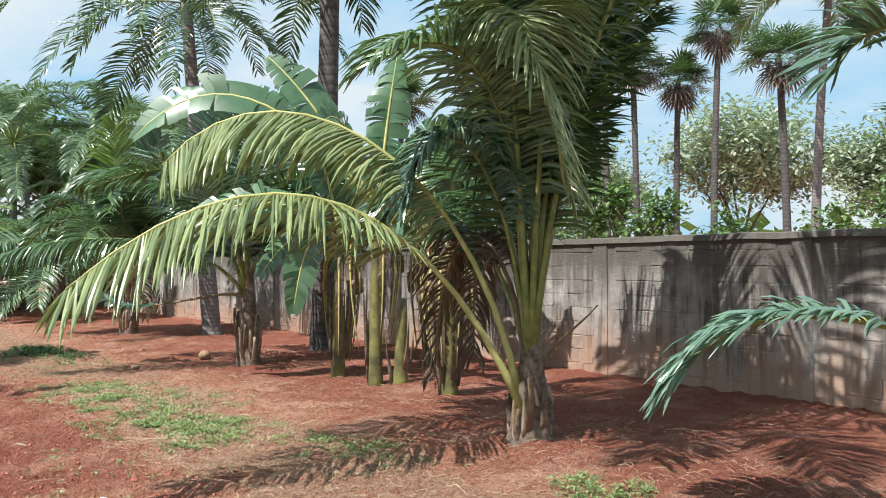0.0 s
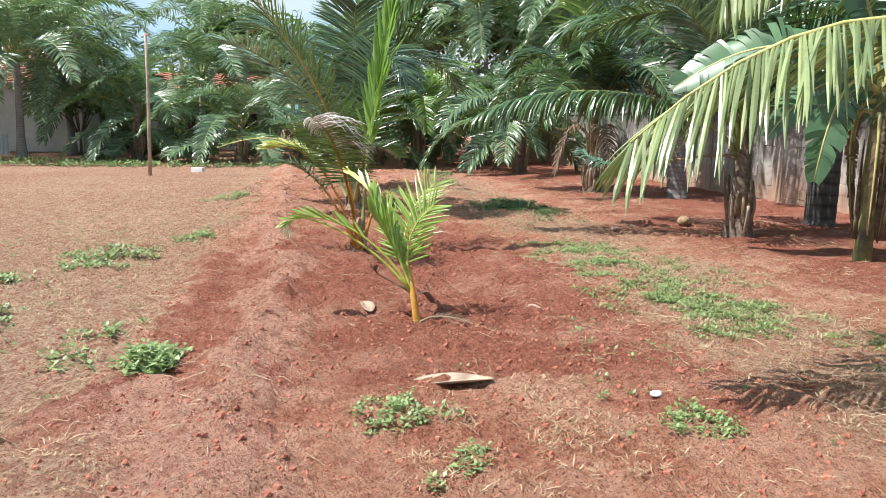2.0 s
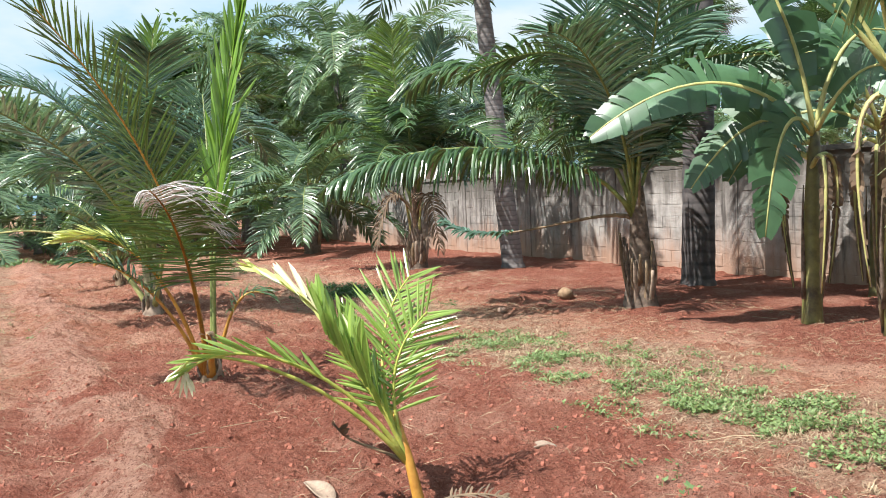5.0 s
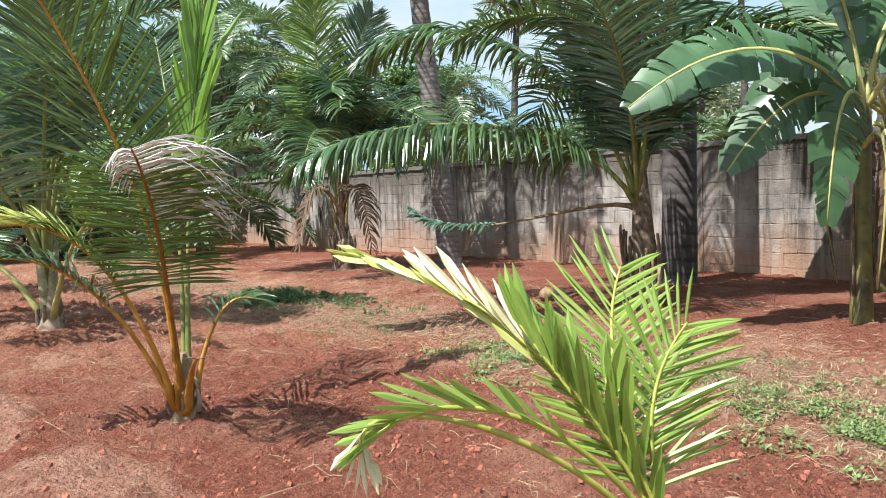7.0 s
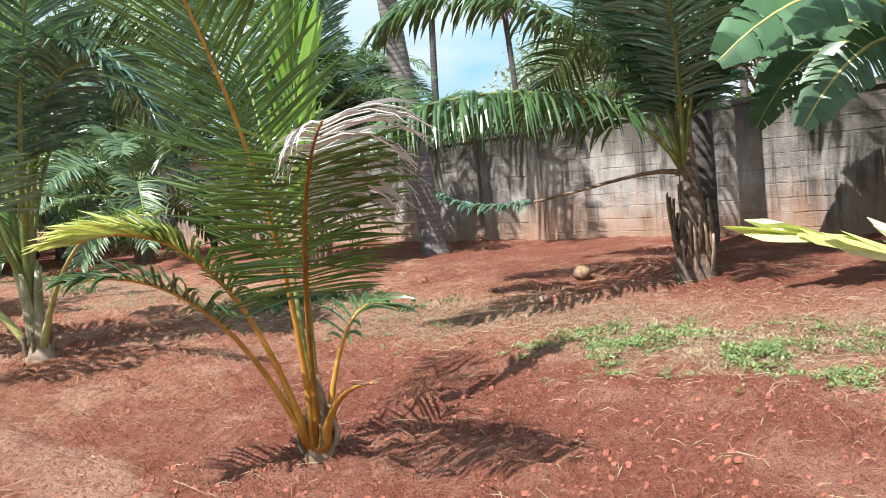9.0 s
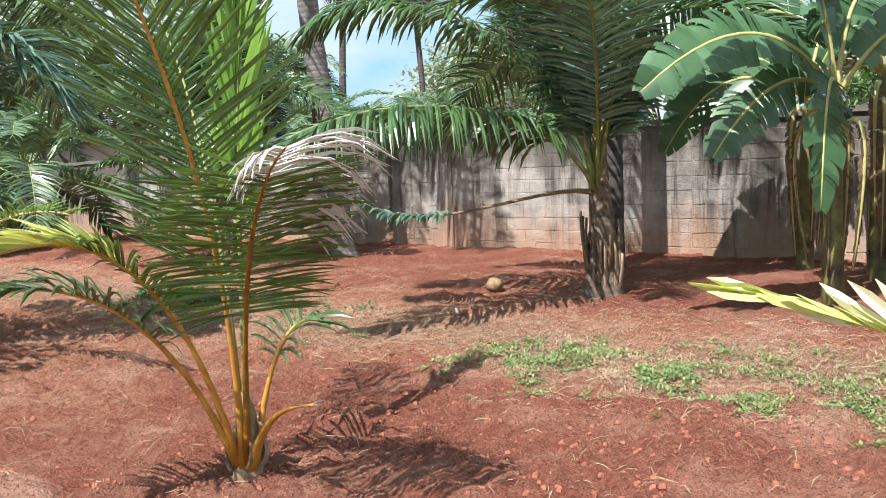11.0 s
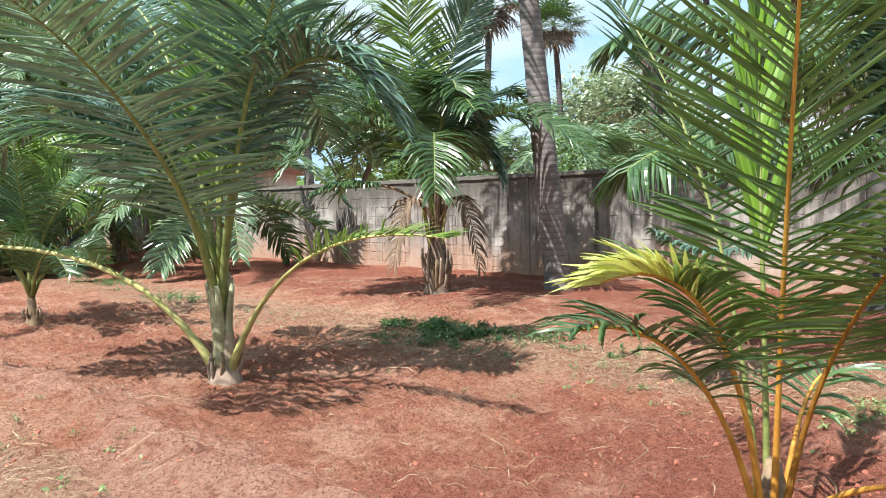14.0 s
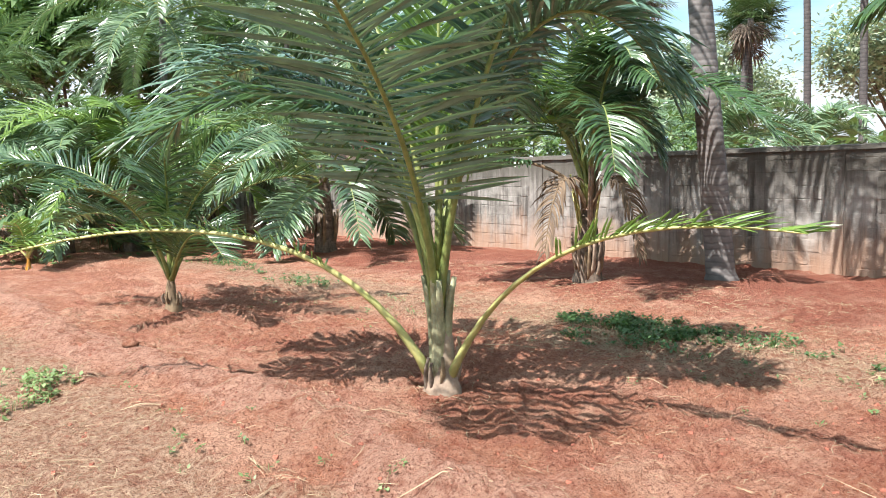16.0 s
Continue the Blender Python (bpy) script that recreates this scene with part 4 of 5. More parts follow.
def far_palm(x, y, h, n, length, seed, label, lean=0.0, leaf=None, group="", low=-20):
    """A grown coconut palm: ringed trunk, fibre and stubs below the crown."""
    e = thing("coconut_palm", on_ground(x, y), label, "palm tree", group)
    rng = random.Random(seed)
    az = rng.uniform(0, 6.28)
    dx, dy = lean * math.cos(az), lean * math.sin(az)
    if h > 2.2:
        g = Geo()
        n2 = 10
        g.tube([(dx * (i / n2) ** 2, dy * (i / n2) ** 2, -0.15 + (h + 0.15) * i / n2) for i in range(n2 + 1)], [0.2 * (1.25 - 0.5 * min(1, i / 2.5) - 0.25 * i / n2) for i in range(n2 + 1)], 12, 1.0, True, 0.03, rng)
        g.put("trunk", TRUNK_GREY, e, "", True)
    else:
        sheath_bundle(e, 0.22, h + 0.5, seed + 1, 9)
    crown(e, (dx, dy, h), n + 4, length, seed, reach=0.78, leaflets=56, low=low, high=82, droop=1.0, detail=3, width=0.042, leaf=leaf or LEAF_HAZED, thick=0.03, arch=0.75)
    return e


def tall_trunk(name, x, y, h, r0, r1, lean, mat, label, crown_count, crown_len, seed):
    e = thing(name, on_ground(x, y), label, "palm tree")
    rng = random.Random(seed)
    g = Geo()
    n = 60
    pts = [(lean[0] * (i / n), lean[1] * (i / n), -0.15 + (h + 0.15) * i / n) for i in range(n + 1)]
    g.tube(pts, [(r0 if i == 0 else r0 * 0.93 if i == 1 else r1 + (r0 * 0.78 - r1) * (1 - i / n)) * (1 + (0.018 if i % 2 else 0)) for i in range(n + 1)], 14, 1.0, True, 0.02, rng)
    g.put("trunk", mat, e, "", True)
    crown(e, pts[-1], crown_count, crown_len, seed, reach=0.75, leaflets=46, low=-35, high=75, droop=1.1, detail=3, width=0.036, arch=0.8)
    return e


# ---- bananas ----
def banana_leaf(plant, p0, p1, p2, half, seed, leaf=None, torn=0.6, label="", roll=0.0):
    """A broad blade, whole near the midrib and torn into ribbons."""
    rng = np.random.default_rng(seed)
    a, b, c = Vector(p0), Vector(p1), Vector(p2)
    g = Geo()
    us = [i / 14 for i in range(15)]
    g.tube([bezier(a, b, c, u) for u in us], [0.026 * (1.2 - 1.05 * u) + 0.003 for u in us], 7, 0.8)
    rib = g.put("leaf", RIB_PALE, plant, label, True)
    n = 46
    bl = Geo()
    for side in (1, -1):
        gap = (0.0, 0.1, 1.0)
        prev = None
        for i in range(n + 1):
            u = 0.16 + 0.84 * i / n
            p = bezier(a, b, c, u)
            t = (bezier(a, b, c, min(1, u + 0.01)) - bezier(a, b, c, u - 0.01)).normalized()
            s = t.cross(Vector((0, 0, 1)))
            s = s.normalized() if s.length > 0.05 else Vector((1, 0, 0))
            up = s.cross(t)
            ro = radians(roll)
            s, up = s * math.cos(ro) + up * math.sin(ro), up * math.cos(ro) - s * math.sin(ro)
            x = i / n
            wd = half * (math.sin(math.pi * min(1, 0.08 + 0.9 * x)) ** 0.55)

            def edge_row(fold, fall, short):
                q, d, row = p.copy(), (s * side + up * (0.22 + fold * 0.35) + t * 0.25).normalized(), []
                for k in range(6):
                    row.append(q.copy())
                    q = q + d * wd * short / 5
                    d = (d + Vector((0, 0, -fall))).normalized()
                base = len(bl.v)
                bl.v.extend(row)
                return base

            here = edge_row(*gap) if i else None
            if prev is not None:
                for k in range(5):
                    bl.f.append((prev + k, prev + k + 1, here + k + 1, here + k))
            if i == 0 or rng.random() < torn * 0.75:
                loose = min(1.0, abs(rng.normal(0, 0.5)))
                gap = (rng.normal(0, 0.30), 0.06 + 0.30 * loose, rng.uniform(0.86, 1.05))
                here = edge_row(*gap)
            prev = here
    bl.put("blade", leaf or BANANA_LEAF, rib, "", True)


def banana_plant(x, y, h, leaves, seed, label, hanging=4, stems=1):
    e = thing("banana_plant", on_ground(x, y), label, "banana plant", "banana clump")
    rng = random.Random(seed)
    for k in range(stems):
        ox, oy = (0, 0) if k == 0 else (rng.uniform(-0.35, 0.35), rng.uniform(-0.3, 0.3))
        hh = h * (1 if k == 0 else rng.uniform(0.45, 0.8))
        g = Geo()
        g.tube([(ox, oy, -0.1), (ox, oy, 0.1), (ox, oy, hh * 0.5), (ox + 0.03, oy, hh * 0.85), (ox + 0.05, oy, hh)], [0.12, 0.10, 0.078, 0.06, 0.03], 11, 1.0, True, 0.05, rng)
        g.put("pseudostem", BANANA_STEM, e, "", True)
        for i in range(4):
            az = rng.uniform(0, 6.28)
            o = Vector((math.cos(az), math.sin(az), 0))
            sg = Geo()
            z0 = rng.uniform(0.0, 0.3)
            a, c = Vector((ox, oy, z0)) + o * 0.1, Vector((ox, oy, z0 + hh * rng.uniform(0.35, 0.6))) + o * rng.uniform(0.08, 0.2)
            us = [j / 5 for j in range(6)]
            sg.tube([bezier(a, (a + c) / 2 + o * 0.015, c, u) for u in us], [0.045 * (1.05 - 0.85 * u) for u in us], 7, 0.3)
            sg.put("dry_sheath", RIB_BROWN if i % 2 else SHEATH, e, "", True)
    for i, (p1, p2, half) in enumerate(leaves):
        banana_leaf(e, (0.03, 0, h * 0.93), p1, p2, half * 1.05, seed + i, roll=58 if p1[0] < 0 else -58)
    for i in range(hanging):
        az = rng.uniform(0, 6.28)
        o = Vector((math.cos(az), math.sin(az), 0))
        banana_leaf(e, Vector((0, 0, h * rng.uniform(0.7, 0.9))), Vector((0, 0, h * 0.75)) + o * 0.32, Vector((0, 0, h * rng.uniform(0.1, 0.3))) + o * 0.22, 0.075, seed + 50 + i, LEAF_BROWN, 1.2, "withered hanging leaf")


def build_bananas():
    banana_plant(-2.19, 11.9, 2.05, [((-0.96, -0.27, 2.45), (-2.14, -0.56, 1.96), 0.33), ((-0.52, 0.06, 2.05), (-1.14, 0.11, 1.42), 0.32), ((-0.30, -0.33, 1.95), (-0.52, -0.54, 0.94), 0.28), ((-0.25, -0.02, 3.1), (-0.71, 0.05, 3.93), 0.32), ((0.5, 0.3, 2.9), (1.2, 0.6, 2.7), 0.3), ((0.5, -0.4, 2.5), (0.9, -0.9, 1.9), 0.3)], 300, "banana plant with torn blue-green leaves and dry skirts", 6)
    banana_plant(-1.6, 11.3, 2.5, [((-0.75, -0.05, 3.6), (-1.45, 0.02, 4.4), 0.30), ((-1.6, -0.39, 3.75), (-3.0, -0.65, 3.2), 0.34), ((0.15, 0.21, 3.6), (0.32, 0.22, 4.7), 0.30), ((0.75, 0.24, 3.3), (1.67, 0.48, 3.4), 0.30), ((-0.3, -0.5, 3.3), (-0.5, -1.2, 3.3), 0.30)], 340, "tall banana plant with yellowish stems and broad leaves", 6, 2)
    banana_plant(-0.6, 10.2, 1.9, [((0.4, 0.3, 2.6), (1.1, 0.7, 2.4), 0.27), ((-0.4, 0.4, 2.7), (-0.9, 0.9, 2.6), 0.27), ((0.0, -0.3, 2.8), (-0.2, -0.7, 3.1), 0.26)], 380, "shaded banana plant with dry hanging leaves", 6, 1)
    banana_plant(-0.9, 12.9, 2.4, [((-0.5, -0.3, 3.0), (-1.2, -0.6, 2.5), 0.33), ((0.4, -0.4, 3.0), (0.8, -0.9, 2.6), 0.3), ((0.1, 0.4, 3.3), (0.2, 0.7, 4.0), 0.3), ((-1.4, 0.25, 2.95), (-2.75, 0.7, 2.25), 0.40)], 420, "banana plant with a long torn leaf near the wall", 3)
    banana_plant(-1.0, 14.0, 2.2, [((-0.75, 0.4, 2.6), (-1.4, 0.8, 1.6), 0.36), ((0.2, -0.6, 2.8), (0.3, -1.3, 2.2), 0.34), ((-0.6, -0.4, 3.0), (-1.4, -0.8, 2.7), 0.36), ((0.5, 0.2, 3.0), (1.2, 0.4, 2.6), 0.34), ((-0.9, 0.1, 2.3), (-1.7, 0.2, 1.5), 0.34)], 460, "dark leafy banana plant close to the wall", 3)


build_sapling()
build_yellow_palm()
build_big_row_palm()
build_small_palms()
build_wall_palms()
build_bananas()
tall_trunk("tall_coconut_palm", -6.13, 18.97, 7.6, 0.27, 0.13, (-0.68, 0.1), TRUNK_GREY, "tall coconut palm with a smooth ringed grey trunk", 24, 4.0, 90)
# shade on this second trunk is put in by the dark trunk colour
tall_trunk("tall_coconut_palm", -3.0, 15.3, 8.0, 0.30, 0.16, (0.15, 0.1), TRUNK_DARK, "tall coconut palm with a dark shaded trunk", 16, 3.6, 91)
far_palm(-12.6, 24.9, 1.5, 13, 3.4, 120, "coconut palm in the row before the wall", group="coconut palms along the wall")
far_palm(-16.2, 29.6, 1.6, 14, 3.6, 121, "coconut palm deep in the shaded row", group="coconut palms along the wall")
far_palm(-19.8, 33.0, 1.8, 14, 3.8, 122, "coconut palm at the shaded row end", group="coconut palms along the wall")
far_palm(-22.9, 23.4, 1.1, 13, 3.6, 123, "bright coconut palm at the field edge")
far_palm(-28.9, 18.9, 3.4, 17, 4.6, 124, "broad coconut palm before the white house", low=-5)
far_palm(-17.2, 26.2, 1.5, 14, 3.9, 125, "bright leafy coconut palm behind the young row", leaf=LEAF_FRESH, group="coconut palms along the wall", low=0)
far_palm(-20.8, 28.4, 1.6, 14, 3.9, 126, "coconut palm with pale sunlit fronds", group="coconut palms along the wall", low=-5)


# ---- far planting, beyond the wall and round the field ----
def palmyra(x, y, h, seed, lean=0.0):
    e = thing("palmyra_palm", Vector((x, y, -0.1)), "tall palmyra palm with dark trunk and fan leaves", "palm tree", "palmyra palms beyond the wall")
    rng = random.Random(seed)
    g = Geo()
    n = 10
    g.tube([(lean * (i / n) ** 2, 0, h * i / n) for i in range(n + 1)], [0.19 * (1.2 if i == 0 else 1 - 0.25 * i / n) for i in range(n + 1)], 9, 1.0, True, 0.03, rng)
    g.put("trunk", TRUNK_DARK, e, "", True)
    top = Vector((lean, 0, h))
    for dead in (False, True):
        c = Geo()
        for i in range(52 if not dead else 12):
            z = rng.uniform(-0.35, 1.0) if not dead else rng.uniform(-1.0, -0.55)
            az = rng.uniform(0, 6.28)
            rr = math.sqrt(max(0, 1 - z * z))
            d = Vector((rr * math.cos(az), rr * math.sin(az), z))
            hub = top + d * rng.uniform(0.8, 1.35) * (1.0 if not dead else 0.75)
            side = d.cross(Vector((0, 0, 1))).normalized()
            up = side.cross(d)
            st = len(c.v)
            c.v += [top + side * 0.02, top - side * 0.02, hub]
            c.f.append((st, st + 1, st + 2))
            m = 15
            R = rng.uniform(0.75, 1.05)
            for k in range(m):
                a = (k / (m - 1) - 0.5) * 4.4
                w = 0.085
                tip = hub + (d * math.cos(a) + side * math.sin(a)) * R + up * rng.uniform(-0.12, 0.12) - Vector((0, 0, 0.12 if not dead else 0.3))
                b1 = hub + (d * math.cos(a - w) + side * math.sin(a - w)) * R * 0.6
                b2 = hub + (d * math.cos(a + w) + side * math.sin(a + w)) * R * 0.6
                st = len(c.v)
                c.v += [hub, b1, tip, b2]
                c.f.append((st, st + 1, st + 2, st + 3))
        tagged(c.put("dead_skirt" if dead else "fan_leaves", SHEATH if dead else LEAF, e), kind="stuff")


def leaf_cloud(rng, centre, radius, count, size, geo, flat=0.75):
    """Small leaves on clumps of uneven size round a crown."""
    clumps = []
    for _ in range(max(8, count // 150)):
        a, b = rng.uniform(0, 6.28), rng.uniform(-0.5, 1)
        r = radius * rng.uniform(0.35, 1.0)
        rr = math.sqrt(max(0, 1 - b * b))
        clumps.append((centre + Vector((r * rr * math.cos(a), r * rr * math.sin(a), r * b * flat)), radius * rng.uniform(0.18, 0.42)))
    for i in range(count):
        c, cr = clumps[i % len(clumps)]
        v = Vector((rng.uniform(-1, 1), rng.uniform(-1, 1), rng.uniform(-1, 1)))
        p = c + v.normalized() * rng.random() ** 0.4 * cr
        d = Vector((rng.uniform(-1, 1), rng.uniform(-1, 1), rng.uniform(-0.6, 0.5))).normalized()
        s = d.cross(Vector((rng.uniform(-0.4, 0.4), rng.uniform(-0.4, 0.4), 1))).normalized()
        L = size * rng.uniform(0.7, 1.3)
        st = len(geo.v)
        geo.v += [p, p + d * L * 0.45 + s * L * 0.26, p + d * L - Vector((0, 0, L * 0.15)), p + d * L * 0.45 - s * L * 0.26]
        geo.f.append((st, st + 1, st + 2, st + 3))
    return clumps


def broadleaf(x, y, h, radius, seed, label, leaf, count=2600, size=0.22, trunk_r=0.14, name="tree", base=None):
    e = thing(name, Vector((x, y, -0.1 if base is None else base)), label, "tree" if name == "tree" else "shrub")
    rng = random.Random(seed)
    c = Geo()
    cl = leaf_cloud(rng, Vector((0, 0, h - radius * 0.55)), radius, count, size, c)
    tagged(c.put("crown", leaf, e), kind="stuff")
    g = Geo()
    fork = Vector((rng.uniform(-0.1, 0.1), rng.uniform(-0.1, 0.1), max(0.3, h - radius * 1.5)))
    g.tube([(0, 0, 0), fork * 0.5 + Vector((0.04, 0, 0)), fork], [trunk_r, trunk_r * 0.8, trunk_r * 0.65], 8)
    for p, _ in cl[:9]:
        g.tube([fork, (fork + p) / 2 + Vector((0, 0, 0.12 * radius)), p], [trunk_r * 0.5, trunk_r * 0.3, trunk_r * 0.1], 5)
    g.put("trunk", BARK, e, "", True)


PALMYRAS = ((-4.0, 44.0, 10.5), (1.1, 50.1, 10.8), (5.4, 48.9, 9.5), (6.8, 50.6, 9.0), (7.6, 46.0, 13.5), (10.6, 43.2, 11.2), (12.1, 41.8, 13.6), (8.5, 42.7, 12.0), (13.5, 36.0, 10.6))
for i, (x, y, h) in enumerate(PALMYRAS):
    palmyra(x, y, h, 500 + i, random.Random(i).uniform(-0.6, 0.6))
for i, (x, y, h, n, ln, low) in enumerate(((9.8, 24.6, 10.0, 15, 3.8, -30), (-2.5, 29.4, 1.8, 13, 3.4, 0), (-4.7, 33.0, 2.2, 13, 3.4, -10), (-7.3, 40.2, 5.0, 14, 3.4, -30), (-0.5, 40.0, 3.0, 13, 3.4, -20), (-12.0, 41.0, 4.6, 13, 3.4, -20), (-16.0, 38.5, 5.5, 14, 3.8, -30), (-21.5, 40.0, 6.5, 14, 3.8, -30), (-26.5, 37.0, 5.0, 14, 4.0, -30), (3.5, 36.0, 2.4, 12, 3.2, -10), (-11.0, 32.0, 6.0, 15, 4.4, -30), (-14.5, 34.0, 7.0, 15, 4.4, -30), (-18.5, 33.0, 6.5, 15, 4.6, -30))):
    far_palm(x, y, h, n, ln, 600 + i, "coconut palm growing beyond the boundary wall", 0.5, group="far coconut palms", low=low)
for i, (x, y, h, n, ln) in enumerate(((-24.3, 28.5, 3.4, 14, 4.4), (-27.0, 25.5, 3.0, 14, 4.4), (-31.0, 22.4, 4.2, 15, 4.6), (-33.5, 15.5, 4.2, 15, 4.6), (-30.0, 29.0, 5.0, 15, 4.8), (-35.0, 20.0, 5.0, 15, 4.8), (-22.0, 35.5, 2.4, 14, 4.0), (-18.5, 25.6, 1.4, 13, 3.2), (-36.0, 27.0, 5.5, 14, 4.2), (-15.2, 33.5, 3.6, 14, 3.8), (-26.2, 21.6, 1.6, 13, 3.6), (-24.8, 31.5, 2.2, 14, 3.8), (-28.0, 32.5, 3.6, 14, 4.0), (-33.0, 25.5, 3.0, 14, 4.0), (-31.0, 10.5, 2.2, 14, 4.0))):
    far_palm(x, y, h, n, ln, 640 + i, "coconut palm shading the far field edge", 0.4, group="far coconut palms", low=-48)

for i, (x, y, h, r) in enumerate(((2.7, 16.6, 3.3, 1.3), (4.9, 17.6, 2.6, 1.5), (6.9, 15.4, 3.0, 1.6), (9.0, 12.5, 2.8, 1.6), (-1.5, 21.0, 2.3, 1.2), (-4.5, 25.5, 2.6, 1.6), (-7.6, 29.6, 3.4, 1.5), (1.5, 24.0, 2.6, 1.8))):
    broadleaf(x, y, h, r, 700 + i, "leafy green shrub behind the boundary wall", BUSH_LEAF, 1700, 0.16, 0.06, "shrub")
for i, (x, y, h, r, lf) in enumerate(((18.7, 57.5, 12, 6.0, HAZY_LEAF), (26, 50, 10, 5.0, HAZY_LEAF), (8.0, 62, 10, 5.5, HAZY_LEAF), (31, 38, 9, 5.0, HAZY_LEAF), (-19.0, 46.0, 9, 4.5, BUSH_LEAF), (-26.0, 44.0, 10, 5.0, BUSH_LEAF), (-36.5, 38.0, 7.5, 4.0, BUSH_LEAF), (-48.0, 30.0, 8, 5, BUSH_LEAF), (-10.5, 56.0, 9, 5, BUSH_LEAF))):
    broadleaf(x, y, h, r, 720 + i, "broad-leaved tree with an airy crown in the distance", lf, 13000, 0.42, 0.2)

for i, (x, y, h, r) in enumerate(((-30.2, 15.8, 3.2, 1.5), (-30.8, 22.6, 3.0, 1.5), (-31.4, 25.6, 3.4, 1.7), (-28.6, 27.6, 3.0, 1.5))):
    broadleaf(x, y, h, r, 760 + i, "dark slender shrub shading the house front", BUSH_LEAF, 2200, 0.17, 0.07, "shrub")


# ---- distant belt of woods ----
def belt():
    rng = random.Random(88)
    g = Geo()
    for i in range(9000):
        a = rng.uniform(0, 2 * math.pi)
        r = rng.uniform(75, 120)
        zmax = 6.0 + 3.0 * noise.noise(Vector((math.cos(a) * 5, math.sin(a) * 5, 0)))
        p = Vector((-8 + r * math.cos(a), 15 + r * math.sin(a), rng.uniform(0.0, 1.0) ** 0.8 * zmax))
        d = Vector((rng.uniform(-1, 1), rng.uniform(-1, 1), rng.uniform(-0.5, 0.8))).normalized()
        s = d.cross(Vector((0.3, 0.2, 1))).normalized()
        L = rng.uniform(1.4, 2.8)
        st = len(g.v)
        g.v += [p, p + d * L * 0.5 + s * L * 0.4, p + d * L, p + d * L * 0.5 - s * L * 0.4]
        g.f.append((st, st + 1, st + 2, st + 3))
    tagged(g.put("far_wood", BUSH_LEAF), "belt of distant green trees on the horizon", "woods", kind="stuff")


belt()


# ---- houses ----
def house(name, place, turn, size, eave, ridge, label, windows, wall_mat):
    """A long low house: limewashed walls with real openings, hipped tile roof laid in courses."""
    e = thing(name, place, label, "house", turn=turn)
    L, D = size
    t = 0.22
    spans = []
    x = -L / 2
    for wx, ww, z0, z1 in sorted(windows):
        g = Geo()
        g.box(((x + wx - ww / 2) / 2, 0, eave / 2), (wx - ww / 2 - x, t, eave))
        spans.append(g)
        if z0 > 0.05:
            g1 = Geo()
            g1.box((wx, 0, z0 / 2), (ww, t, z0))
            spans.append(g1)
        g2 = Geo()
        g2.box((wx, 0, (z1 + eave) / 2), (ww, t, eave - z1))
        spans.append(g2)
        fr = Geo()
        fr.box((wx, 0.02, (z0 + z1) / 2), (ww, 0.06, z1 - z0))
        fr.put("shutter" if z0 > 0.05 else "door", DARK_OPENING, e, "dark timber closed leaf")
        for bx in (-ww / 2 + 0.03, ww / 2 - 0.03):
            sill = Geo()
            sill.box((wx + bx, -0.08, (z0 + z1) / 2), (0.06, 0.08, z1 - z0))
            sill.put("frame", POLE_WOOD, e)
        x = wx + ww / 2
    g = Geo()
    g.box(((x + L / 2) / 2, 0, eave / 2), (L / 2 - x, t, eave))
    spans.append(g)
    for (cx, cy, sx, sy) in ((-L / 2 + t / 2, D / 2 + t / 2 + 0.003, t, D - t), (L / 2 - t / 2, D / 2 + t / 2 + 0.003, t, D - t), (0, D + t / 2, L, t)):
        g = Geo()
        g.box((cx, cy, eave / 2), (sx, sy, eave))
        spans.append(g)
    for g in spans:
        g.put("wall", wall_mat, e)
    ov = 0.55
    rows = 16
    for sgn in (1, -1):
        for k in range(rows):
            f0, f1 = k / rows, (k + 1.25) / rows
            y0 = (-ov if sgn == 1 else D + ov)
            ym = D / 2

            def pt(f, xx):
                yy = y0 + (ym - y0) * min(1, f)
                zz = eave - 0.12 + (ridge - eave + 0.12) * min(1, f)
                return Vector((xx, yy, zz))
            g = Geo()
            n = int(L / 0.45)
            half = L / 2 + ov
            inset = 1.0
            for j in range(n):
                xa, xb = -half + 2 * half * j / n, -half + 2 * half * (j + 1) / n
                xa0, xb0 = xa * (1 - inset * f0 * 0.12), xb * (1 - inset * f0 * 0.12)
                st = len(g.v)
                lift = Vector((0, 0, 0.05))
                g.v += [pt(f0, xa0) + lift, pt(f0, (xa0 + xb0) / 2) + lift * 2.2, pt(f0, xb0) + lift, pt(f1, xb0) , pt(f1, (xa0 + xb0) / 2) + lift, pt(f1, xa0)]
                g.f += [(st, st + 1, st + 4, st + 5), (st + 1, st + 2, st + 3, st + 4)]
            g.put("tile_course", ROOF_TILE, e)
    for sx in (1, -1):
        g = Geo()
        half = (L / 2 + ov)
        g.v += [Vector((sx * half, -ov, eave - 0.12)), Vector((sx * half, D + ov, eave - 0.12)), Vector((sx * half * 0.88, D / 2, ridge))]
        g.f.append((0, 1, 2))
        g.put("roof_end", ROOF_TILE, e)
    return e


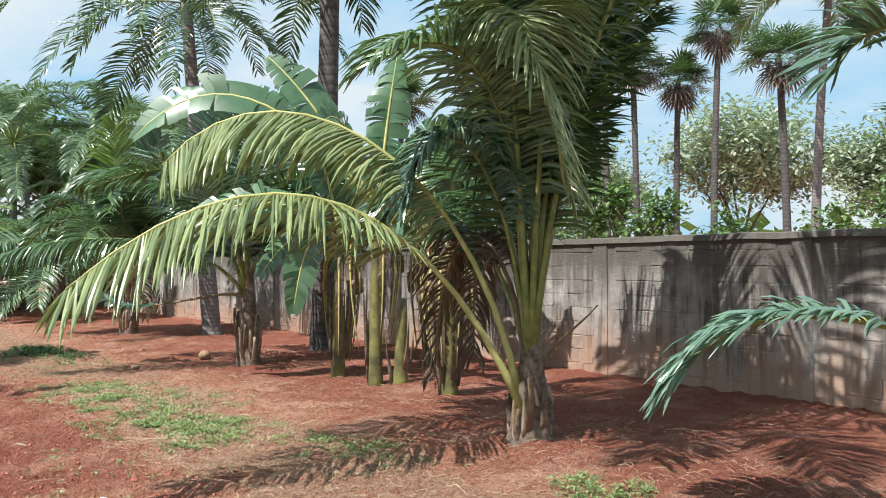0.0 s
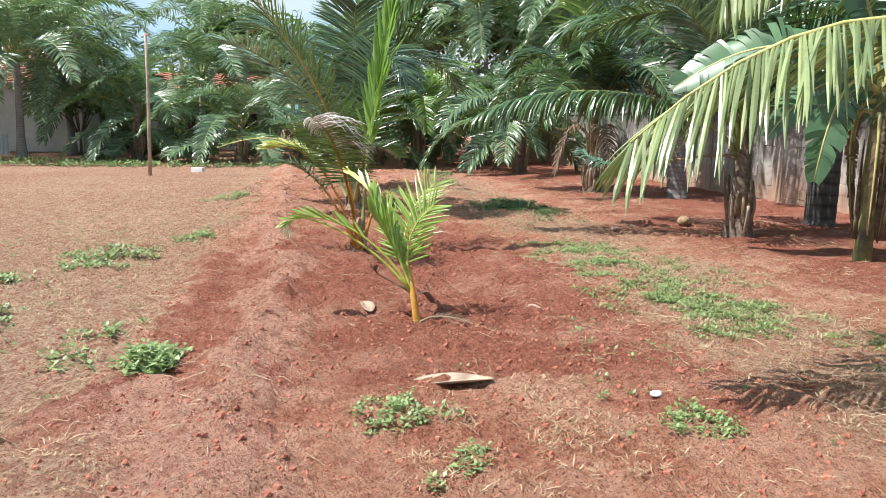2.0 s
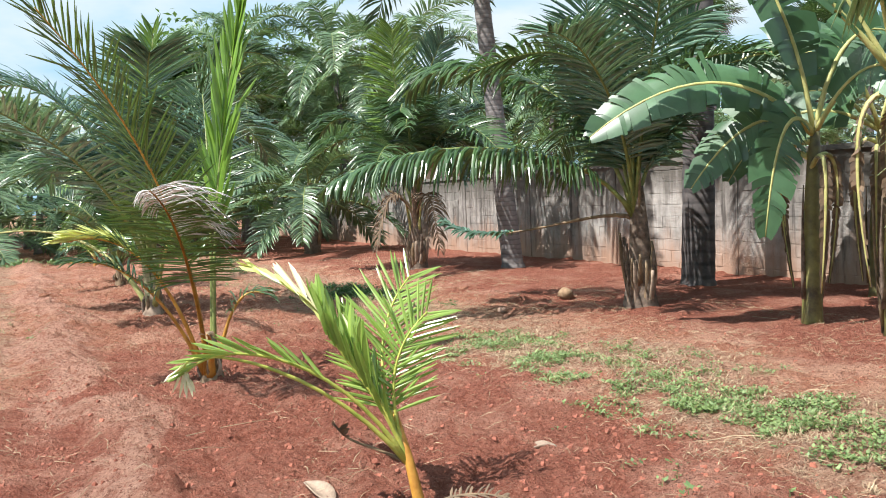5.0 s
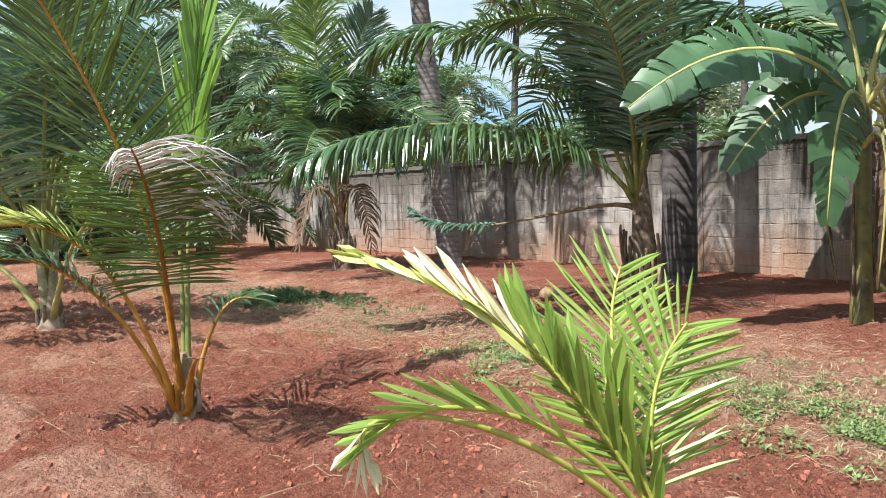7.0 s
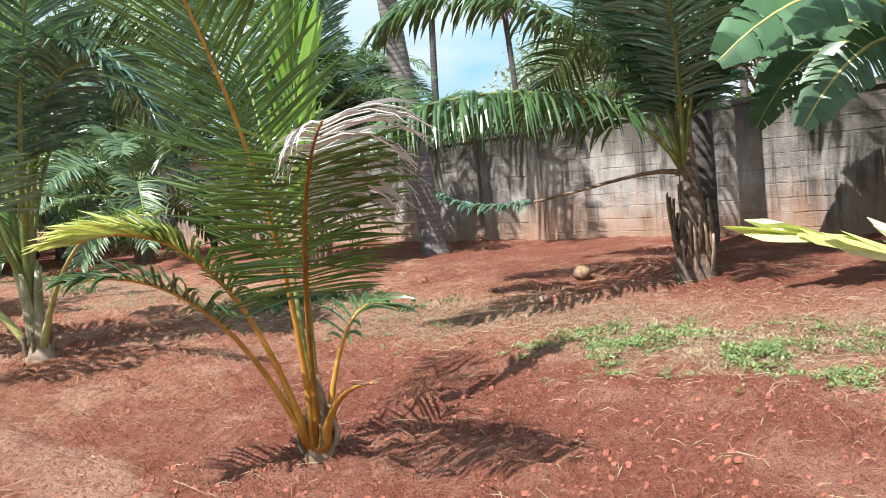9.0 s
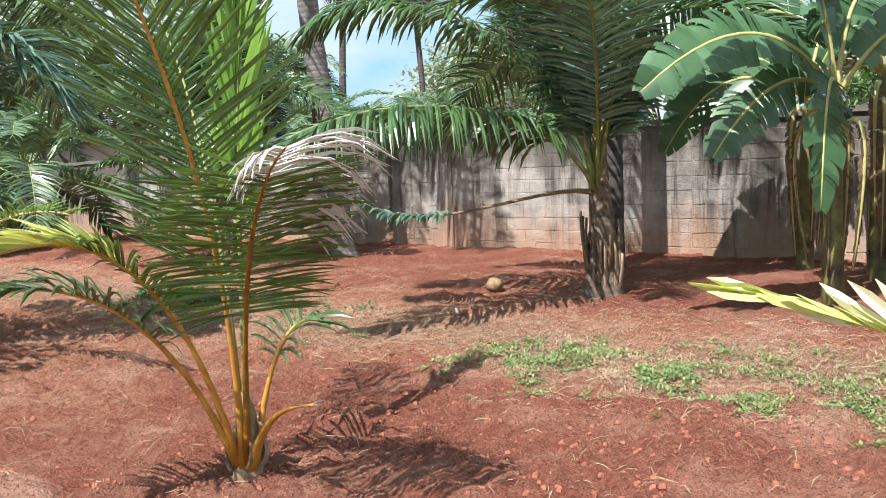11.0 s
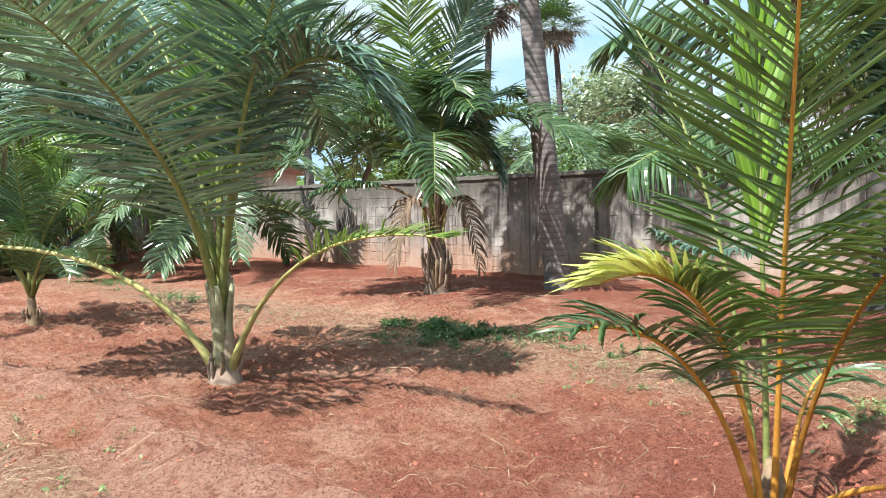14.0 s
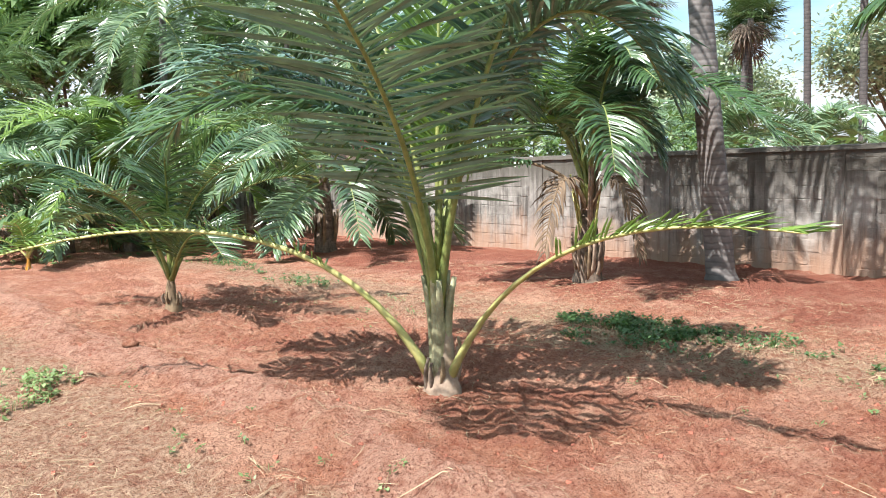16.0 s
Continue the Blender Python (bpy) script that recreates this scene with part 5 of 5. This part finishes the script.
house("house", at(31.5, -17.5), math.degrees(math.atan2(ACROSS.y, ACROSS.x)) , (14.0, 6.0), 2.9, 4.6, "long white limewashed house with a red tile roof", [(-4.2, 0.8, 0.9, 2.0), (-0.4, 1.0, 0.02, 2.05), (3.4, 0.6, 1.0, 2.0)], LIMEWASH)
house("house", Vector((-17.1, 45.5, -0.1)), -10, (6.0, 5.0), 3.2, 4.7, "small house with an orange tile roof beyond the wall", [(-1.2, 0.8, 1.2, 2.3), (1.4, 0.8, 1.2, 2.3)], LIMEWASH)
house("house", at(36.0, -7.0), math.degrees(math.atan2(ACROSS.y, ACROSS.x)), (9.0, 5.0), 2.2, 3.8, "low shaded farm shed with dark openings", [(-2.6, 1.8, 0.02, 1.9), (0.4, 1.9, 0.02, 1.9), (3.0, 1.2, 0.9, 1.8)], LIMEWASH)


def sheet_fence():
    e = thing("metal_fence", at(28.3, -15.6), "low fence of grey corrugated sheets before the house", "fence")
    for i in range(5):
        g = Geo()
        n = 24
        for j in range(n + 1):
            off = 0.02 * math.sin(j * 1.9)
            p = ACROSS * (i * 1.15 - 2.6 + 1.12 * j / n) + ROW * off
            g.v += [p + Vector((0, 0, 0.0)), p + Vector((0, 0, 0.78 + 0.05 * (i % 2)))]
        for j in range(n):
            g.f.append((2 * j, 2 * j + 2, 2 * j + 3, 2 * j + 1))
        g.put("sheet", SHEET_METAL, e, "", True)
        pg = Geo()
        pg.tube([ACROSS * (i * 1.15 - 2.62) - ROW * 0.06, ACROSS * (i * 1.15 - 2.62) - ROW * 0.06 + Vector((0, 0, 1.0))], [0.035, 0.03], 6)
        pg.put("post", POLE_WOOD, e)


sheet_fence()

# slender pole standing in the field
p = ground_at(17.2, -5.15)
e = thing("pole", p, "slender weathered wooden pole standing in the field", "pole")
g = Geo()
g.tube([(0, 0, -0.2), (0.02, 0, 1.5), (0.0, 0.03, 2.6), (-0.02, 0.02, 3.8)], [0.05, 0.045, 0.04, 0.035], 9)
g.put("shaft", POLE_WOOD, e, "", True)
g = Geo()
g.tube([(-0.16, 0.02, 3.7), (0.12, 0.02, 3.76)], [0.03, 0.03], 7)
g.put("crosspiece", POLE_WOOD, e)


# ---- weeds, straw, stones ----
def weeds(name, spots, seed, leaf, label, size=0.034, tall=0.07, broad=0.3):
    rng = random.Random(seed)
    g = Geo()
    for s0, w0, rs, rw, n in spots:
        for i in range(int(n * 1.7)):
            a, r = rng.uniform(0, 6.28), rng.random() ** 0.6 * 1.15
            s, w = s0 + rs * r * math.cos(a), w0 + rw * r * math.sin(a)
            if noise.noise(Vector((s * 2.6, w * 2.6, seed))) + 0.5 * noise.noise(Vector((s * 9, w * 9, seed))) < 0.55 * r - 0.3:
                continue
            q = ground_at(s, w)
            h = tall * rng.uniform(0.3, 1.2) * (1.15 - r * 0.6)
            for k in range(7):
                az = rng.uniform(0, 6.28)
                d = Vector((math.cos(az), math.sin(az), rng.uniform(-0.1, 0.9))).normalized()
                p = q + Vector((rng.uniform(-0.04, 0.04), rng.uniform(-0.04, 0.04), h * rng.uniform(0.15, 1)))
                sd = d.cross(Vector((0, 0, 1))).normalized()
                L = size * rng.uniform(0.6, 1.4)
                st = len(g.v)
                g.v += [p, p + d * L * 0.5 + sd * L * broad, p + d * L, p + d * L * 0.5 - sd * L * broad]
                g.f.append((st, st + 1, st + 2, st + 3))
            st = len(g.v)
            g.v += [q + Vector((0.004, 0, -0.01)), q - Vector((0.004, 0, 0.01)), q + Vector((0, 0, h))]
            g.f.append((st, st + 1, st + 2))
    return tagged(g.put(name, leaf), label, "weeds", kind="stuff")


weeds("weed_patch", [(3.5, 2.5, 0.85, 0.8, 700), (2.3, 2.4, 0.8, 0.75, 560), (0.75, 2.35, 0.9, 0.8, 700), (-0.15, 2.65, 0.9, 0.65, 560), (1.6, 2.8, 1.2, 1.0, 420), (-1.6, 3.3, 0.9, 0.5, 220), (-3.85, 3.9, 0.5, 0.4, 260), (-2.2, 1.2, 0.35, 0.3, 160), (-2.1, -0.35, 0.45, 0.3, 170), (-2.8, -0.1, 0.4, 0.2, 90)], 3, WEED_LEAF, "low green weeds creeping on the red soil", 0.027, 0.055)
weeds("grass_heap", [(-2.0, -2.75, 0.55, 0.5, 520), (-1.1, -1.75, 0.32, 0.2, 170), (3.2, -3.0, 0.7, 0.5, 260), (1.9, -3.7, 0.3, 0.3, 60), (0.4, -3.4, 0.6, 0.4, 90), (4.6, -2.2, 0.5, 0.3, 80), (10.3, -2.4, 0.6, 0.5, 130), (-0.6, -2.2, 0.5, 0.3, 80), (3.1, -5.6, 0.7, 0.4, 90)], 4, WEED_LEAF, "heaps of cut green weeds on dry ground", 0.042, 0.11)
weeds("weed_patch", [(8.9, 3.05, 0.8, 0.55, 560), (8.2, 2.4, 0.9, 0.5, 160), (7.4, 3.2, 1.2, 0.5, 130), (14.6, 2.6, 1.0, 0.5, 120), (18.0, 3.0, 1.6, 0.5, 160)], 5, WEED_SHADED, "dark green weeds in the palm shade", 0.045, 0.12)
weeds("dry_weeds", [(3.2, 2.7, 1.3, 1.0, 420), (1.6, 2.9, 1.5, 1.0, 420), (0.0, 2.6, 1.3, 0.9, 420), (-1.8, 2.6, 1.3, 1.0, 260), (-2.4, 0.4, 1.2, 0.9, 260), (1.0, -3.2, 2.6, 1.2, 700), (5.0, -3.4, 2.6, 1.4, 600), (8.6, 2.6, 1.8, 0.9, 420), (6.2, 3.2, 1.4, 0.8, 300), (-2.6, -2.6, 1.0, 0.9, 300)], 16, STRAW, "withered straw-coloured weeds on the soil", 0.05, 0.03, 0.05)
weeds("weed_sprigs", [(0.0, -3.2, 2.4, 1.4, 90), (4.5, -3.6, 2.6, 1.6, 100), (-1.2, 1.2, 1.8, 1.0, 60), (6.0, 2.0, 2.6, 1.2, 90), (11.5, 1.8, 2.4, 1.2, 80), (7.5, -1.9, 2.2, 0.5, 50)], 17, WEED_LEAF, "scattered small green sprigs", 0.03, 0.06)
weeds("weed_strip", [(21.5, -7.0, 1.0, 9.0, 900), (24.0, -12.0, 1.0, 7.0, 600)], 6, WEED_LEAF, "thin strip of weeds at the field edge", 0.09, 0.16)


def straw():
    rng = random.Random(9)
    g = Geo()

    def stalk(s, w, L, th):
        q = ground_at(s, w)
        a = rng.uniform(0, 6.28)
        d = Vector((math.cos(a), math.sin(a), 0))
        n = Vector((-d.y, d.x, 0))
        e2 = q + d * L
        e2.z = height(e2.x, e2.y) + rng.uniform(0.004, 0.02)
        m = (q + e2) / 2 + n * L * rng.uniform(-0.15, 0.15)
        m.z = max(height(m.x, m.y), (q.z + e2.z) / 2) + rng.uniform(0.006, 0.02)
        q.z += 0.006
        st = len(g.v)
        for pt, k in ((q, 0.6), (m, 1.0), (e2, 0.3)):
            g.v += [pt - n * th * k, pt + Vector((0, 0, th * 0.8)), pt + n * th * k]
        for k in range(2):
            b = st + k * 3
            g.f += [(b, b + 1, b + 4, b + 3), (b + 1, b + 2, b + 5, b + 4)]
    for _ in range(34000):
        s, w = rng.uniform(-6, 16), rng.uniform(-7.5, 6.0)
        dens = 1.0 if w < -1.8 or w > 1.6 else 0.32
        if rng.random() < dens and noise.noise(Vector((s * 0.9, w * 0.9, 2))) > -0.25:
            stalk(s, w, rng.uniform(0.03, 0.14), rng.uniform(0.001, 0.0028))
    for _ in range(90):
        stalk(rng.uniform(-5, 14), rng.uniform(-5, 7), rng.uniform(0.2, 0.6), rng.uniform(0.002, 0.005))
    tagged(g.put("dry_straw", STRAW), "scattered dry straw and palm leaflets on soil", "straw", kind="stuff")


straw()


def clods():
    rng = random.Random(19)
    g = Geo()
    for _ in range(34000):
        s, w = -5.5 + 17 * rng.random() ** 1.25, rng.uniform(-3.2, 5.0)
        if (abs(w + 0.05) > 2.0 or s > 4.0) and rng.random() < 0.8:
            continue
        q = ground_at(s, w)
        r = 0.005 + 0.017 * rng.random() ** 5
        st = len(g.v)
        pts = []
        for k in range(5):
            a = k * 1.2566 + rng.uniform(-0.3, 0.3)
            pts.append(q + Vector((math.cos(a) * r * rng.uniform(0.7, 1.3), math.sin(a) * r * rng.uniform(0.7, 1.3), -0.004)))
        for k in range(5):
            a = k * 1.2566 + 0.6
            pts.append(q + Vector((math.cos(a) * r * rng.uniform(0.5, 0.9), math.sin(a) * r * rng.uniform(0.4, 0.8), r * rng.uniform(0.3, 0.8))))
        g.v += pts
        for k in range(5):
            j = (k + 1) % 5
            g.f += [(st + k, st + j, st + 5 + k), (st + j, st + 5 + j, st + 5 + k)]
        g.f.append(tuple(st + 5 + k for k in range(5)))
    tagged(g.put("soil_clods", CLOD), "crumbled clods of red soil", "soil", kind="stuff")


clods()


def husk(s, w, turn, L, label):
    """A dry boat-shaped leaf sheath lying on the soil."""
    e = ground_at(s, w)
    g = Geo()
    n = 12
    for i in range(n + 1):
        u = i / n
        wd = 0.012 + 0.075 * math.sin(math.pi * u ** 0.7) * (L / 0.5)
        z = 0.015 + 0.05 * u * u * (L / 0.5)
        for k in range(5):
            a = (k / 4 - 0.5) * 2
            g.v.append(Vector((L * (u - 0.5), wd * a, z + 0.035 * a * a * math.sin(math.pi * u))))
    for i in range(n):
        for k in range(4):
            a = i * 5 + k
            g.f.append((a, a + 5, a + 6, a + 1))
    ob = g.put("dry_leaf_sheath", HUSK, None, "", True)
    md = ob.modifiers.new("thickness", "SOLIDIFY")
    md.thickness = 0.006
    ob.matrix_basis = Matrix.Translation(e - Vector((0, 0, 0.02))) @ pose(0, 0, 0, 0, 0, turn)
    tagged(ob, label, "dry leaf")


husk(-1.55, 0.02, 25, 0.52, "curled dry palm sheath lying on the soil")
husk(0.35, -0.35, 140, 0.26, "small dry leaf by the sapling")
husk(0.6, 1.1, 10, 0.18, "small pale dry leaf on tilled soil")


def lump(name, s, w, r, mat, label, category, squash=0.8, seed=1):
    bm = bmesh.new()
    bmesh.ops.create_icosphere(bm, subdivisions=2, radius=r)
    for v in bm.verts:
        v.co *= 1 + 0.22 * noise.noise(v.co * (2.2 / r) * 0.6 + Vector((seed, 0, 0)))
        v.co.z *= squash
    me = bpy.data.meshes.new(name)
    bm.to_mesh(me)
    bm.free()
    me.materials.append(mat)
    me.polygons.foreach_set("use_smooth", [True] * len(me.polygons))
    ob = new(name, me)
    q = ground_at(s, w)
    ob.matrix_basis = Matrix.Translation(q + Vector((0, 0, r * squash * 0.75)))
    tagged(ob, label, category)


lump("coconut", 5.7, 4.9, 0.10, SHELL, "old brown coconut lying on the red soil", "coconut", 0.85, 4)
lump("stone", 8.05, 4.6, 0.07, SOIL, "red stone lying on the soil", "stone", 0.6, 5)
lump("stone", 5.2, 3.6, 0.06, MORTAR, "pale stone lying among straw", "stone", 0.6, 6)
lump("stone", 11.0, -1.35, 0.08, SOIL, "flat clod of hard red soil", "stone", 0.5, 7)
g = Geo()
g.box((0, 0, 0.06), (0.34, 0.18, 0.14))
b = g.put("concrete_block", LIMEWASH)
b.matrix_basis = Matrix.Translation(ground_at(18.6, -4.07)) @ pose(0, 0, 0, 0, 0, 20)
tagged(b, "pale concrete block lying in the field", "block")
lump("plastic_scrap", -1.95, 1.15, 0.035, CLOUD_PLASTIC, "crumpled white plastic scrap among weeds", "litter", 0.5, 8)

build_wall()
